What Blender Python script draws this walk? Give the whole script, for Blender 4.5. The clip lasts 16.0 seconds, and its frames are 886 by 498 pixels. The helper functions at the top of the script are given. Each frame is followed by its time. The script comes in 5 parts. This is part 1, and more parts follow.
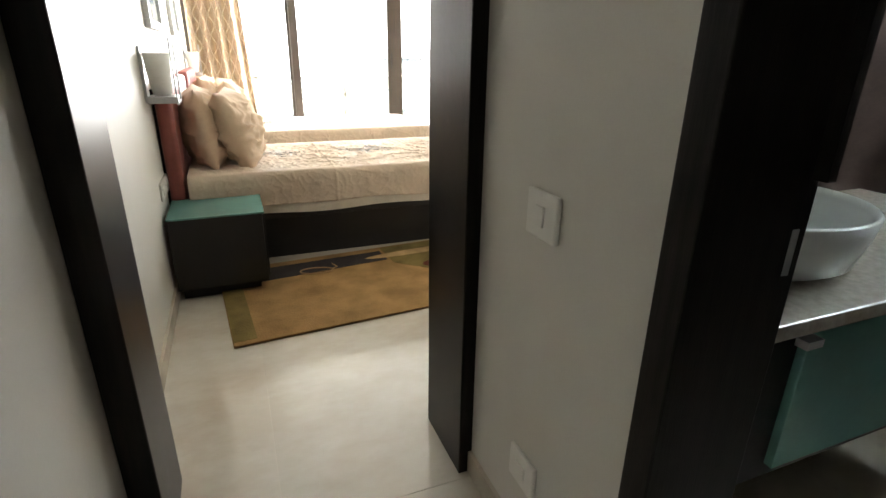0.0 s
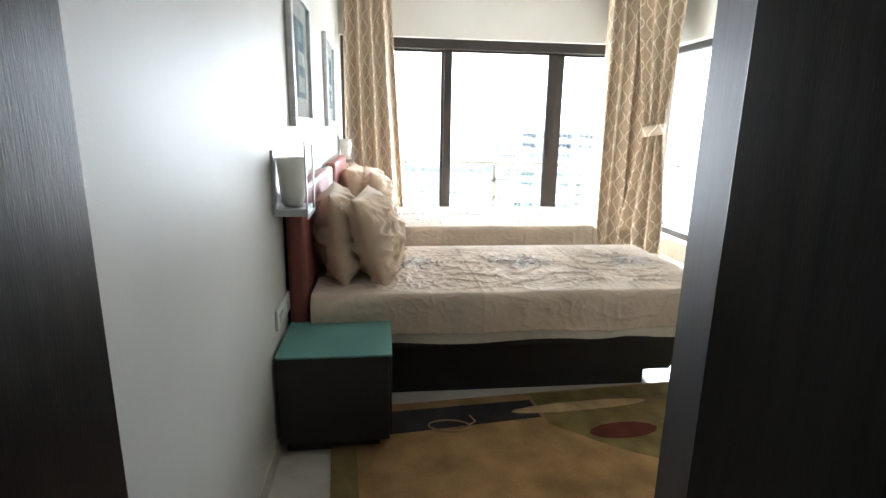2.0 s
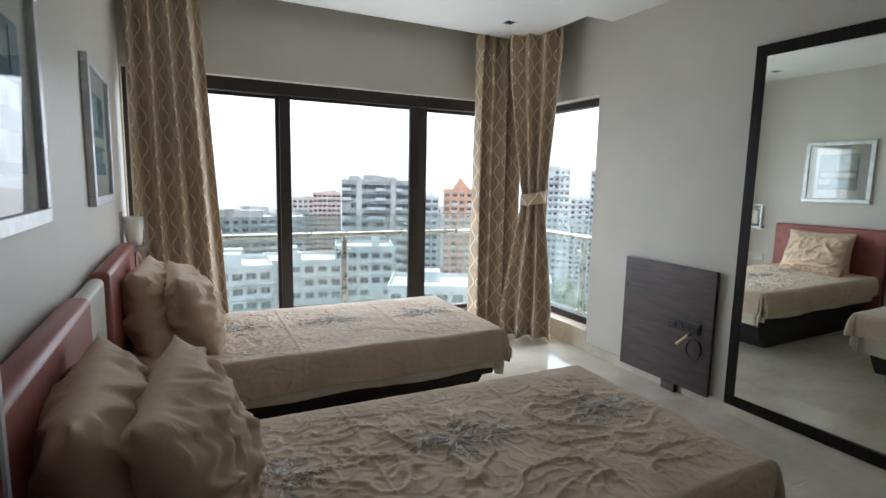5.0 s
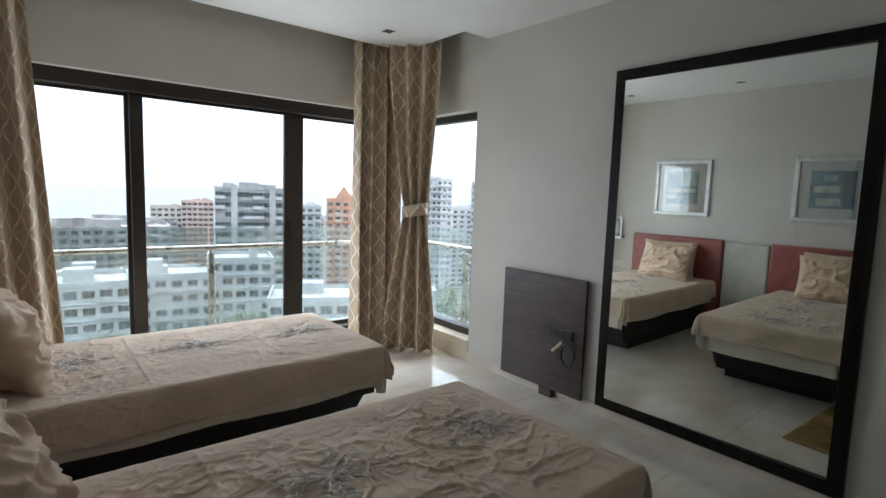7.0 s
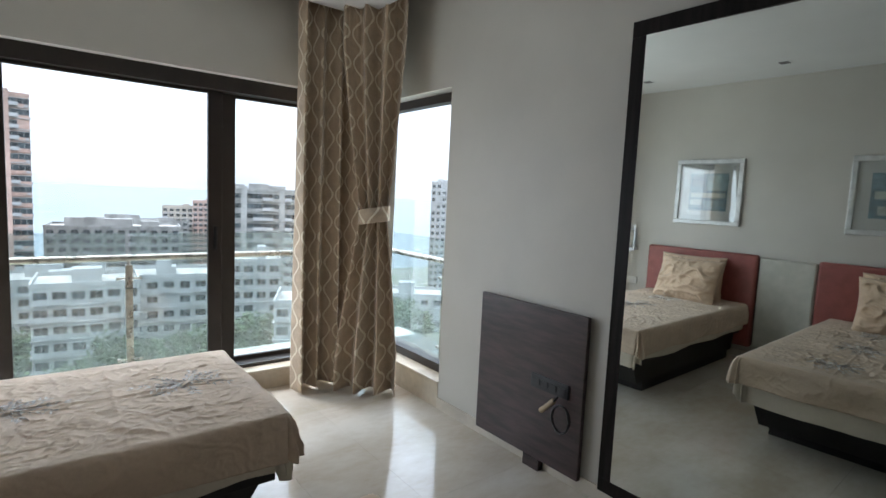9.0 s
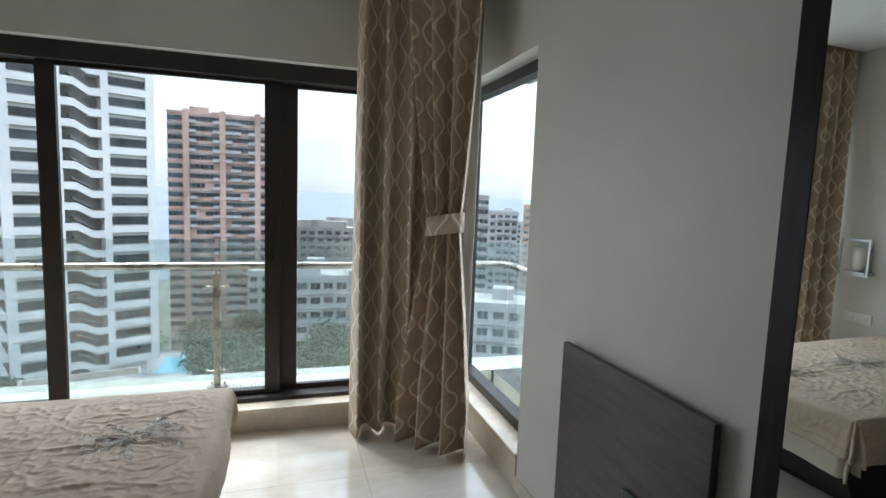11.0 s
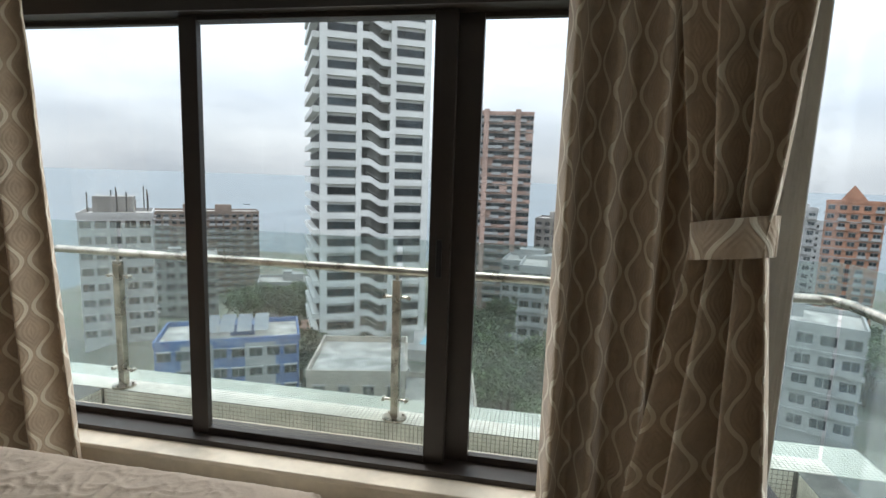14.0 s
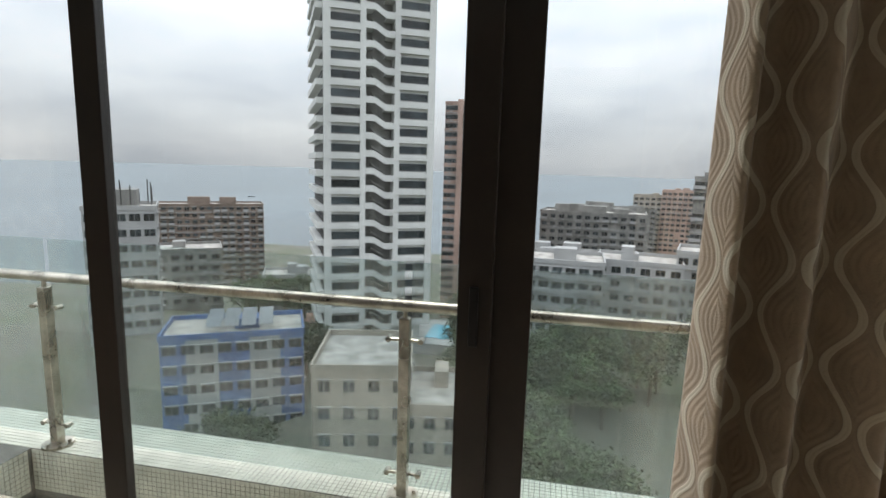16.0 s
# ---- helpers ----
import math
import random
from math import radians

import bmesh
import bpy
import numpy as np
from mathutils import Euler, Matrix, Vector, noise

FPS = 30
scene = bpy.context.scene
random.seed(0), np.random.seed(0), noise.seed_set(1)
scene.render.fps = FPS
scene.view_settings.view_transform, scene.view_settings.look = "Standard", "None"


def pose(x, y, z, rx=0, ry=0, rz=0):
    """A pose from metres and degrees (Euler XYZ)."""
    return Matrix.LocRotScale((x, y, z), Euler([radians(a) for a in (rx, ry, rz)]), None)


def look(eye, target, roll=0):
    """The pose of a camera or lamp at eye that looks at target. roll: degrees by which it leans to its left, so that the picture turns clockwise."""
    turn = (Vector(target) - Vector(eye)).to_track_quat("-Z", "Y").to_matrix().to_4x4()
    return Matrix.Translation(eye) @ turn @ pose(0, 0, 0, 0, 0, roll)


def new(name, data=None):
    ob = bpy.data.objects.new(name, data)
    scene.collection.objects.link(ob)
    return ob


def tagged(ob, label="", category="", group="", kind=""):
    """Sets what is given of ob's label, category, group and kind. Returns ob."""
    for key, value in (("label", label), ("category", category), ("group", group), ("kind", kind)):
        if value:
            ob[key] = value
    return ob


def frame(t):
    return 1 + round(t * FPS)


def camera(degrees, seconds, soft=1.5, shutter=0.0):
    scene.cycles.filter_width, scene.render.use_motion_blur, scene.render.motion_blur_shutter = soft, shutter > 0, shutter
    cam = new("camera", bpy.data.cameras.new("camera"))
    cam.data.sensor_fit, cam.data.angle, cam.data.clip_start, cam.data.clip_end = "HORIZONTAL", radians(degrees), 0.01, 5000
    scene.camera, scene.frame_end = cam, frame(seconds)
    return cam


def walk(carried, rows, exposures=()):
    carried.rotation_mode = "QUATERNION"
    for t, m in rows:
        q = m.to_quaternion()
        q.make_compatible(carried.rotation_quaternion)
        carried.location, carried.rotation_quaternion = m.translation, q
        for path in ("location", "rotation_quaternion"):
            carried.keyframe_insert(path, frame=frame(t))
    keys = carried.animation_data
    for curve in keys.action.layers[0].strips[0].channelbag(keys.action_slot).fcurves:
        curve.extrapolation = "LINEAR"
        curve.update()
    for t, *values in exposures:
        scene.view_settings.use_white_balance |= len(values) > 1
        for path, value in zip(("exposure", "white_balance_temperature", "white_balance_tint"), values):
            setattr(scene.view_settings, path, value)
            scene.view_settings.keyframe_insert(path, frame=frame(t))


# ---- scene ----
cam = camera(81.2, 16.0)
PATH = [
    (0, (1.057, 1.021, 1.143), (1.756, 2.756, 0.437), 0.8),
    (0.5, (1.011, 1.09, 1.165), (1.566, 2.868, 0.437), 2.0),
    (1, (0.986, 1.307, 1.211), (1.449, 3.148, 0.58), 1.7),
    (1.5, (1.069, 1.519, 1.257), (1.381, 3.419, 0.715), 1.2),
    (2, (1.124, 1.774, 1.256), (1.351, 3.708, 0.798), 1.0),
    (2.5, (1.098, 2.038, 1.28), (1.354, 3.976, 0.857), 1.3),
    (3, (1.101, 2.26, 1.292), (1.357, 4.201, 0.884), 0.5),
    (3.5, (1.186, 2.505, 1.319), (1.443, 4.454, 0.949), 0.3),
    (4, (1.225, 2.707, 1.347), (1.623, 4.642, 1.032), 0.6),
    (4.5, (1.147, 2.931, 1.388), (1.812, 4.796, 1.107), 0.9),
    (5, (1.088, 3.074, 1.397), (1.966, 4.852, 1.137), 1.2),
    (7.5, (1.251, 3.206, 1.412), (2.516, 4.741, 1.203), 2.0),
    (8, (1.53, 3.373, 1.411), (2.779, 4.923, 1.213), 2.2),
    (8.2, (1.621, 3.446, 1.408), (2.874, 4.992, 1.208), 2.1),
    (10.5, (2.79, 4.091, 1.415), (3.656, 5.881, 1.206), 3.2),
    (11, (3.01, 4.185, 1.427), (3.599, 6.084, 1.214), 2.1),
    (11.5, (3.215, 4.279, 1.438), (3.505, 6.247, 1.231), 2.0),
    (12, (3.254, 4.47, 1.439), (3.333, 6.458, 1.235), 2.0),
    (12.5, (3.24, 4.724, 1.443), (3.194, 6.714, 1.247), 1.9),
    (13, (3.337, 4.957, 1.426), (3.133, 6.935, 1.208), 1.6),
    (13.5, (3.404, 5.166, 1.428), (3.085, 7.123, 1.166), 1.6),
    (14, (3.339, 5.38, 1.397), (2.984, 7.329, 1.121), 1.9),
    (14.5, (3.24, 5.54, 1.407), (2.916, 7.491, 1.11), 0.9),
    (15, (3.263, 5.775, 1.427), (3.006, 7.734, 1.115), 0.9),
    (15.7, (3.209, 6.04, 1.438), (2.902, 7.993, 1.131), 1.6),
    (16, (3.106, 6.163, 1.439), (2.735, 8.104, 1.131), 1.7),
]

# seconds, stops, kelvin, tint
EXPOSURES = [
    (0.0, 4.05, 6800, 13), (1.0, 3.9, 6100, 10), (2.0, 3.2, 5950, 11), (2.5, 2.35, 6250, 12), (3.5, 1.65, 6250, 12), (5.0, 1.15, 6000, 12),
    (8.0, 0.95, 5950, 12), (10.5, 0.6, 5900, 11), (12.5, 0.15, 6150, 11), (14.0, 0.0, 6400, 11), (16.0, -0.3, 6650, 12),
]
walk(cam, [(t, look(eye, target, roll)) for t, eye, target, roll in PATH], EXPOSURES)

# ---- world and light ----
world = bpy.data.worlds.new("sky")
scene.world = world
world.use_nodes = True
wn, wl = world.node_tree.nodes, world.node_tree.links
wn.clear()
w_out = wn.new("ShaderNodeOutputWorld")
w_bg = wn.new("ShaderNodeBackground")
w_sky = wn.new("ShaderNodeTexSky")
w_sky.sky_type, w_sky.sun_disc = "NISHITA", False
w_sky.sun_elevation, w_sky.sun_rotation = radians(55), radians(-20)
w_sky.dust_density = 3.0
w_tc = wn.new("ShaderNodeTexCoord")
w_map = wn.new("ShaderNodeMapping")
w_map.inputs["Scale"].default_value = (1.6, 1.6, 5.0)
w_noise = wn.new("ShaderNodeTexNoise")
w_noise.inputs["Scale"].default_value = 1.7
w_noise.inputs["Detail"].default_value = 7
w_noise.inputs["Roughness"].default_value = 0.55
w_ramp = wn.new("ShaderNodeValToRGB")
w_ramp.color_ramp.elements[0].position, w_ramp.color_ramp.elements[0].color = 0.36, (7.0, 7.8, 8.7, 1)
w_ramp.color_ramp.elements[1].position, w_ramp.color_ramp.elements[1].color = 0.66, (9.8, 10.5, 11.1, 1)
w_mix = wn.new("ShaderNodeMixRGB")
w_mix.inputs["Fac"].default_value = 0.86
w_bg.inputs["Strength"].default_value = 0.15
w_sep = wn.new("ShaderNodeSeparateXYZ")
w_up = wn.new("ShaderNodeMapRange")
w_up.inputs["From Min"].default_value, w_up.inputs["From Max"].default_value = 0.0, 1.0
w_up.inputs["To Min"].default_value, w_up.inputs["To Max"].default_value = 0.62, 2.8
w_dome = wn.new("ShaderNodeVectorMath")
w_dome.operation = "SCALE"
wl.new(w_tc.outputs["Generated"], w_sep.inputs[0])
wl.new(w_sep.outputs["Z"], w_up.inputs["Value"])
wl.new(w_up.outputs["Result"], w_dome.inputs["Scale"])
wl.new(w_tc.outputs["Generated"], w_map.inputs["Vector"])
wl.new(w_map.outputs["Vector"], w_noise.inputs["Vector"])
wl.new(w_noise.outputs["Fac"], w_ramp.inputs["Fac"])
wl.new(w_sky.outputs["Color"], w_mix.inputs["Color1"])
wl.new(w_ramp.outputs["Color"], w_mix.inputs["Color2"])
wl.new(w_mix.outputs["Color"], w_dome.inputs[0])
wl.new(w_dome.outputs[0], w_bg.inputs["Color"])
wl.new(w_bg.outputs["Background"], w_out.inputs["Surface"])

sun_data = bpy.data.lights.new("sun", "SUN")
sun_data.energy, sun_data.angle, sun_data.color = 1.2, radians(12), (1.0, 0.96, 0.9)
sun = new("sun", sun_data)
sun.matrix_world = look((0, 0, 30), (14, -32, -30))


def window_light(name, at, towards, w, h, watts):
    """Daylight of the sky standing in a window's opening."""
    d = bpy.data.lights.new(name, "AREA")
    d.shape, d.size, d.size_y, d.energy, d.color = "RECTANGLE", w, h, watts, (0.97, 1.0, 1.0)
    new(name, d).matrix_world = look(at, towards)


window_light("daylight_north", (2.37, 7.43, 1.12), (2.37, 6.0, 1.12), 3.18, 1.8, 15)
window_light("daylight_east", (4.21, 6.99, 1.12), (3.0, 6.99, 1.12), 1.05, 1.8, 3)


# ---- materials ----
def mat(name, col, rough=0.5, metal=0.0, var=0.12, scale=6.0, bump=0.0, bscale=60.0, spec=0.5, col2=None, stretch=(1, 1, 1), coat=0.0, sheen=0.0, rand=0.0, detail=6):
    m = bpy.data.materials.new(name)
    m.use_nodes = True
    n, l = m.node_tree.nodes, m.node_tree.links
    b = n["Principled BSDF"]
    b.inputs["Metallic"].default_value = metal
    b.inputs["Specular IOR Level"].default_value = spec
    b.inputs["Coat Weight"].default_value = coat
    b.inputs["Sheen Weight"].default_value = sheen
    tc, mp = n.new("ShaderNodeTexCoord"), n.new("ShaderNodeMapping")
    geo = n.new("ShaderNodeNewGeometry")
    mp.inputs["Scale"].default_value = stretch
    l.new(geo.outputs["Position"], mp.inputs["Vector"])
    big, fine = n.new("ShaderNodeTexNoise"), n.new("ShaderNodeTexNoise")
    big.inputs["Scale"].default_value, big.inputs["Detail"].default_value = scale, detail
    fine.inputs["Scale"].default_value, fine.inputs["Detail"].default_value = bscale, 4
    for t in (big, fine):
        l.new(mp.outputs["Vector"], t.inputs["Vector"])
    ramp = n.new("ShaderNodeValToRGB")
    c2 = col2 or tuple(c * (1 - 2 * var) for c in col)
    c1 = col if col2 else tuple(min(1, c * (1 + var)) for c in col)
    ramp.color_ramp.elements[0].position, ramp.color_ramp.elements[1].position = 0.32, 0.68
    ramp.color_ramp.elements[0].color, ramp.color_ramp.elements[1].color = (*c2, 1), (*c1, 1)
    mixn = n.new("ShaderNodeMath")
    mixn.operation = "MULTIPLY_ADD"
    mixn.inputs[1].default_value, mixn.inputs[2].default_value = 0.3, -0.15
    l.new(fine.outputs["Fac"], mixn.inputs[0])
    add = n.new("ShaderNodeMath")
    l.new(big.outputs["Fac"], add.inputs[0])
    l.new(mixn.outputs[0], add.inputs[1])
    l.new(add.outputs[0], ramp.inputs["Fac"])
    out = ramp.outputs["Color"]
    if rand:
        oi, hsv = n.new("ShaderNodeObjectInfo"), n.new("ShaderNodeHueSaturation")
        mr = n.new("ShaderNodeMapRange")
        mr.inputs["To Min"].default_value, mr.inputs["To Max"].default_value = 1 - rand, 1 + rand
        l.new(oi.outputs["Random"], mr.inputs["Value"])
        l.new(mr.outputs["Result"], hsv.inputs["Value"])
        l.new(out, hsv.inputs["Color"])
        out = hsv.outputs["Color"]
    l.new(out, b.inputs["Base Color"])
    rr = n.new("ShaderNodeMapRange")
    rr.inputs["To Min"].default_value, rr.inputs["To Max"].default_value = max(0, rough * 0.85), min(1, rough * 1.15)
    l.new(big.outputs["Fac"], rr.inputs["Value"])
    l.new(rr.outputs["Result"], b.inputs["Roughness"])
    if bump:
        bp = n.new("ShaderNodeBump")
        bp.inputs["Strength"].default_value, bp.inputs["Distance"].default_value = 1.0, bump
        l.new(fine.outputs["Fac"], bp.inputs["Height"])
        l.new(bp.outputs["Normal"], b.inputs["Normal"])
    return m


def glass_mat(name, tint, gloss=0.05, haze=0.0, haze_col=(0.8, 0.85, 0.85)):
    m = bpy.data.materials.new(name)
    m.use_nodes = True
    n, l = m.node_tree.nodes, m.node_tree.links
    n.remove(n["Principled BSDF"])
    tr, gl, df = n.new("ShaderNodeBsdfTransparent"), n.new("ShaderNodeBsdfGlossy"), n.new("ShaderNodeBsdfDiffuse")
    tr.inputs["Color"].default_value = (*tint, 1)
    gl.inputs["Roughness"].default_value = 0.02
    df.inputs["Color"].default_value = (*haze_col, 1)
    m1, m2 = n.new("ShaderNodeMixShader"), n.new("ShaderNodeMixShader")
    noi, mr = n.new("ShaderNodeTexNoise"), n.new("ShaderNodeMapRange")
    geo = n.new("ShaderNodeNewGeometry")
    l.new(geo.outputs["Position"], noi.inputs["Vector"])
    noi.inputs["Scale"].default_value, noi.inputs["Detail"].default_value = 2.2, 5
    mr.inputs["From Min"].default_value, mr.inputs["From Max"].default_value = 0.3, 0.75
    mr.inputs["To Min"].default_value, mr.inputs["To Max"].default_value = haze * 0.4, haze * 1.6
    l.new(noi.outputs["Fac"], mr.inputs["Value"])
    l.new(mr.outputs["Result"], m1.inputs["Fac"])
    l.new(tr.outputs[0], m1.inputs[1])
    l.new(df.outputs[0], m1.inputs[2])
    m2.inputs["Fac"].default_value = gloss
    l.new(m1.outputs[0], m2.inputs[1])
    l.new(gl.outputs[0], m2.inputs[2])
    l.new(m2.outputs[0], n["Material Output"].inputs["Surface"])
    return m


M_WALL = mat("wall_paint", (0.61, 0.585, 0.53), 0.45, var=0.03, scale=2.0, bump=0.0006, bscale=220, spec=0.4)
M_CEIL = mat("ceiling_paint", (0.82, 0.83, 0.82), 0.7, var=0.02, scale=2.0, bump=0.0004, bscale=200)
M_FLOOR = mat("marble", (0.68, 0.635, 0.56), 0.10, var=0.1, scale=1.6, col2=(0.54, 0.47, 0.37), stretch=(1, 1.8, 1), bscale=14, coat=0.2, rand=0.05)
M_SKIRT = mat("marble_skirting", (0.66, 0.6, 0.5), 0.2, var=0.08, scale=4, bscale=20)
M_SILL = mat("marble_sill", (0.62, 0.54, 0.42), 0.22, var=0.1, scale=4, bscale=25)
M_EBONY = mat("dark_stained_wood", (0.013, 0.010, 0.009), 0.33, var=0.3, scale=5, stretch=(9, 9, 0.7), bump=0.0003, bscale=50, spec=0.18)
M_LEAFWOOD = mat("dull_black_door_veneer", (0.012, 0.009, 0.008), 0.6, var=0.3, scale=5, stretch=(9, 9, 0.7), bump=0.0003, bscale=50, spec=0.12)
M_WENGE = mat("wenge_laminate", (0.055, 0.033, 0.032), 0.38, var=0.25, scale=5, stretch=(1, 1, 7), bump=0.0003, bscale=60)
M_BEDBASE = mat("black_bed_base", (0.008, 0.006, 0.006), 0.5, var=0.2, scale=6, bump=0.0004)
M_ALU = mat("bronze_aluminium", (0.032, 0.024, 0.019), 0.42, metal=0.0, var=0.1, scale=6)
M_ALUDK = mat("window_gasket", (0.012, 0.011, 0.01), 0.5, var=0.1)
M_STEEL = mat("stained_steel", (0.5, 0.46, 0.39), 0.28, metal=1.0, var=0.25, scale=9, bump=0.0003, bscale=70)
M_SATIN = mat("satin_metal", (0.55, 0.56, 0.57), 0.4, metal=0.8, var=0.06)
M_PINK = mat("rose_leather", (0.30, 0.085, 0.07), 0.42, var=0.08, scale=10, bump=0.0006, bscale=160)
M_CREAMPAD = mat("grey_cream_leather", (0.55, 0.54, 0.47), 0.5, var=0.05, scale=10, bump=0.0005, bscale=160)
M_SPREAD = mat("cotton_bedspread", (0.63, 0.505, 0.385), 0.85, var=0.06, scale=5, bump=0.0012, bscale=90, sheen=0.15, spec=0.2)
M_THREAD = mat("pale_grey_thread", (0.60, 0.565, 0.52), 0.45, var=0.25, scale=40, bump=0.0008, bscale=400, sheen=0.3)
M_SHEET = mat("white_sheet", (0.66, 0.60, 0.5), 0.9, var=0.04, bump=0.001, bscale=60, spec=0.2)
M_PILLOW = mat("peach_pillow_cotton", (0.64, 0.48, 0.34), 0.8, var=0.05, scale=6, bump=0.0012, bscale=45, sheen=0.2, spec=0.25)
M_PLASTIC = mat("white_plastic", (0.75, 0.73, 0.68), 0.35, var=0.03)
M_BLACKPL = mat("black_plastic", (0.012, 0.013, 0.015), 0.3, var=0.1)
M_FROST = mat("frosted_white_glass", (0.8, 0.78, 0.72), 0.3, var=0.03, spec=0.6)
M_TEAL = mat("teal_back_painted_glass", (0.13, 0.30, 0.27), 0.16, var=0.04, scale=4, spec=0.7)
M_SILVER = mat("silver_frame", (0.62, 0.63, 0.62), 0.38, metal=0.5, var=0.08, scale=20)
M_MAT = mat("picture_mat", (0.55, 0.56, 0.54), 0.8, var=0.02)
M_ROPE = mat("twine", (0.42, 0.25, 0.12), 0.8, var=0.15)
M_RUG_TAN = mat("rug_tan", (0.345, 0.203, 0.083), 0.95, var=0.16, scale=7, bump=0.004, bscale=130, spec=0.1)
M_RUG_OLIVE = mat("rug_olive", (0.208, 0.152, 0.056), 0.95, var=0.16, scale=9, bump=0.004, bscale=130, spec=0.1)
M_RUG_DARK = mat("rug_charcoal", (0.049, 0.042, 0.042), 0.95, var=0.16, scale=9, bump=0.004, bscale=130, spec=0.1)
M_RUG_RED = mat("rug_red", (0.13, 0.035, 0.024), 0.95, var=0.16, scale=9, bump=0.004, bscale=130, spec=0.1)
M_RUG_SAND = mat("rug_sand", (0.462, 0.308, 0.154), 0.95, var=0.16, scale=9, bump=0.004, bscale=130, spec=0.1)
M_STONE = mat("beige_quartz", (0.42, 0.38, 0.33), 0.14, var=0.08, scale=60, bscale=200)
M_CERAMIC = mat("white_ceramic", (0.72, 0.74, 0.72), 0.08, var=0.02)
M_BATHTILE = mat("brown_bath_tile", (0.06, 0.042, 0.034), 0.3, var=0.25, scale=4, stretch=(1, 1, 3))
M_BATHGREY = mat("grey_bath_tile", (0.22, 0.2, 0.18), 0.3, var=0.2, scale=5)
M_GLASS = glass_mat("window_glass", (0.96, 0.97, 0.965), haze=0.012)
M_RAILGLASS = glass_mat("hazy_railing_glass", (0.90, 0.95, 0.945), haze=0.13, haze_col=(0.55, 0.62, 0.61))
M_CLEAR = glass_mat("clear_glass", (0.97, 0.98, 0.975), gloss=0.16, haze=0.0)
M_BATHPANE = glass_mat("obscured_bath_glass", (0.85, 0.9, 0.9), haze=0.1)
M_MIRROR = mat("mirror_silvering", (0.86, 0.9, 0.87), 0.015, metal=1.0, var=0.0)
M_MOSAIC = mat("mosaic_tile", (0.66, 0.66, 0.56), 0.25, var=0.08, scale=9, bscale=40)
M_GROUT = mat("mosaic_grout", (0.13, 0.135, 0.12), 0.9, var=0.2, scale=12)
M_LEDGE = mat("weathered_ledge_stone", (0.62, 0.58, 0.48), 0.6, var=0.12, scale=5, bump=0.001)


def curtain_mat():
    """Brown jacquard with pale ogee lines, laid along the cloth's own metres."""
    m = mat("ogee_jacquard", (0.52, 0.40, 0.28), 0.72, var=0.08, scale=14, sheen=0.2, spec=0.3)
    n, l = m.node_tree.nodes, m.node_tree.links
    b = n["Principled BSDF"]
    base = b.inputs["Base Color"].links[0].from_socket
    uv, sep = n.new("ShaderNodeUVMap"), n.new("ShaderNodeSeparateXYZ")
    l.new(uv.outputs["UV"], sep.inputs[0])

    def op(kind, a, c=None, k=None):
        x = n.new("ShaderNodeMath")
        x.operation = kind
        for i, v in enumerate((a, c, k)):
            if v is None:
                continue
            if isinstance(v, (int, float)):
                x.inputs[i].default_value = v
            else:
                l.new(v, x.inputs[i])
        return x.outputs[0]
    u = op("DIVIDE", sep.outputs["X"], 0.17)
    v = op("MULTIPLY", sep.outputs["Y"], 2 * math.pi / 0.2)
    tri = op("ABSOLUTE", op("SUBTRACT", op("FRACT", u), 0.5))
    edge = op("MULTIPLY_ADD", op("COSINE", v), 0.17, 0.25)
    dist = op("ABSOLUTE", op("SUBTRACT", tri, edge))
    line = op("LESS_THAN", dist, 0.048)
    inner = op("SINE", op("MULTIPLY", dist, 62.0))
    mixc = n.new("ShaderNodeMixRGB")
    mixc.inputs["Color2"].default_value = (0.80, 0.72, 0.57, 1)
    l.new(base, mixc.inputs["Color1"])
    l.new(op("MULTIPLY", line, 0.95), mixc.inputs["Fac"])
    l.new(mixc.outputs["Color"], b.inputs["Base Color"])
    noi = n.new("ShaderNodeTexNoise")
    noi.inputs["Scale"].default_value = 260
    l.new(uv.outputs["UV"], noi.inputs["Vector"])
    h = op("ADD", op("MULTIPLY", inner, 0.5), op("ADD", noi.outputs["Fac"], op("MULTIPLY", line, 0.8)))
    bp = n.new("ShaderNodeBump")
    bp.inputs["Strength"].default_value, bp.inputs["Distance"].default_value = 0.8, 0.0015
    l.new(h, bp.inputs["Height"])
    l.new(bp.outputs["Normal"], b.inputs["Normal"])
    tl, ms = n.new("ShaderNodeBsdfTranslucent"), n.new("ShaderNodeMixShader")
    l.new(mixc.outputs["Color"], tl.inputs["Color"])
    ms.inputs["Fac"].default_value = 0.02
    l.new(b.outputs[0], ms.inputs[1])
    l.new(tl.outputs[0], ms.inputs[2])
    l.new(ms.outputs[0], n["Material Output"].inputs["Surface"])
    return m


M_CURTAIN = curtain_mat()
M_LINING = mat("curtain_lining", (0.6, 0.6, 0.57), 0.85, var=0.04)


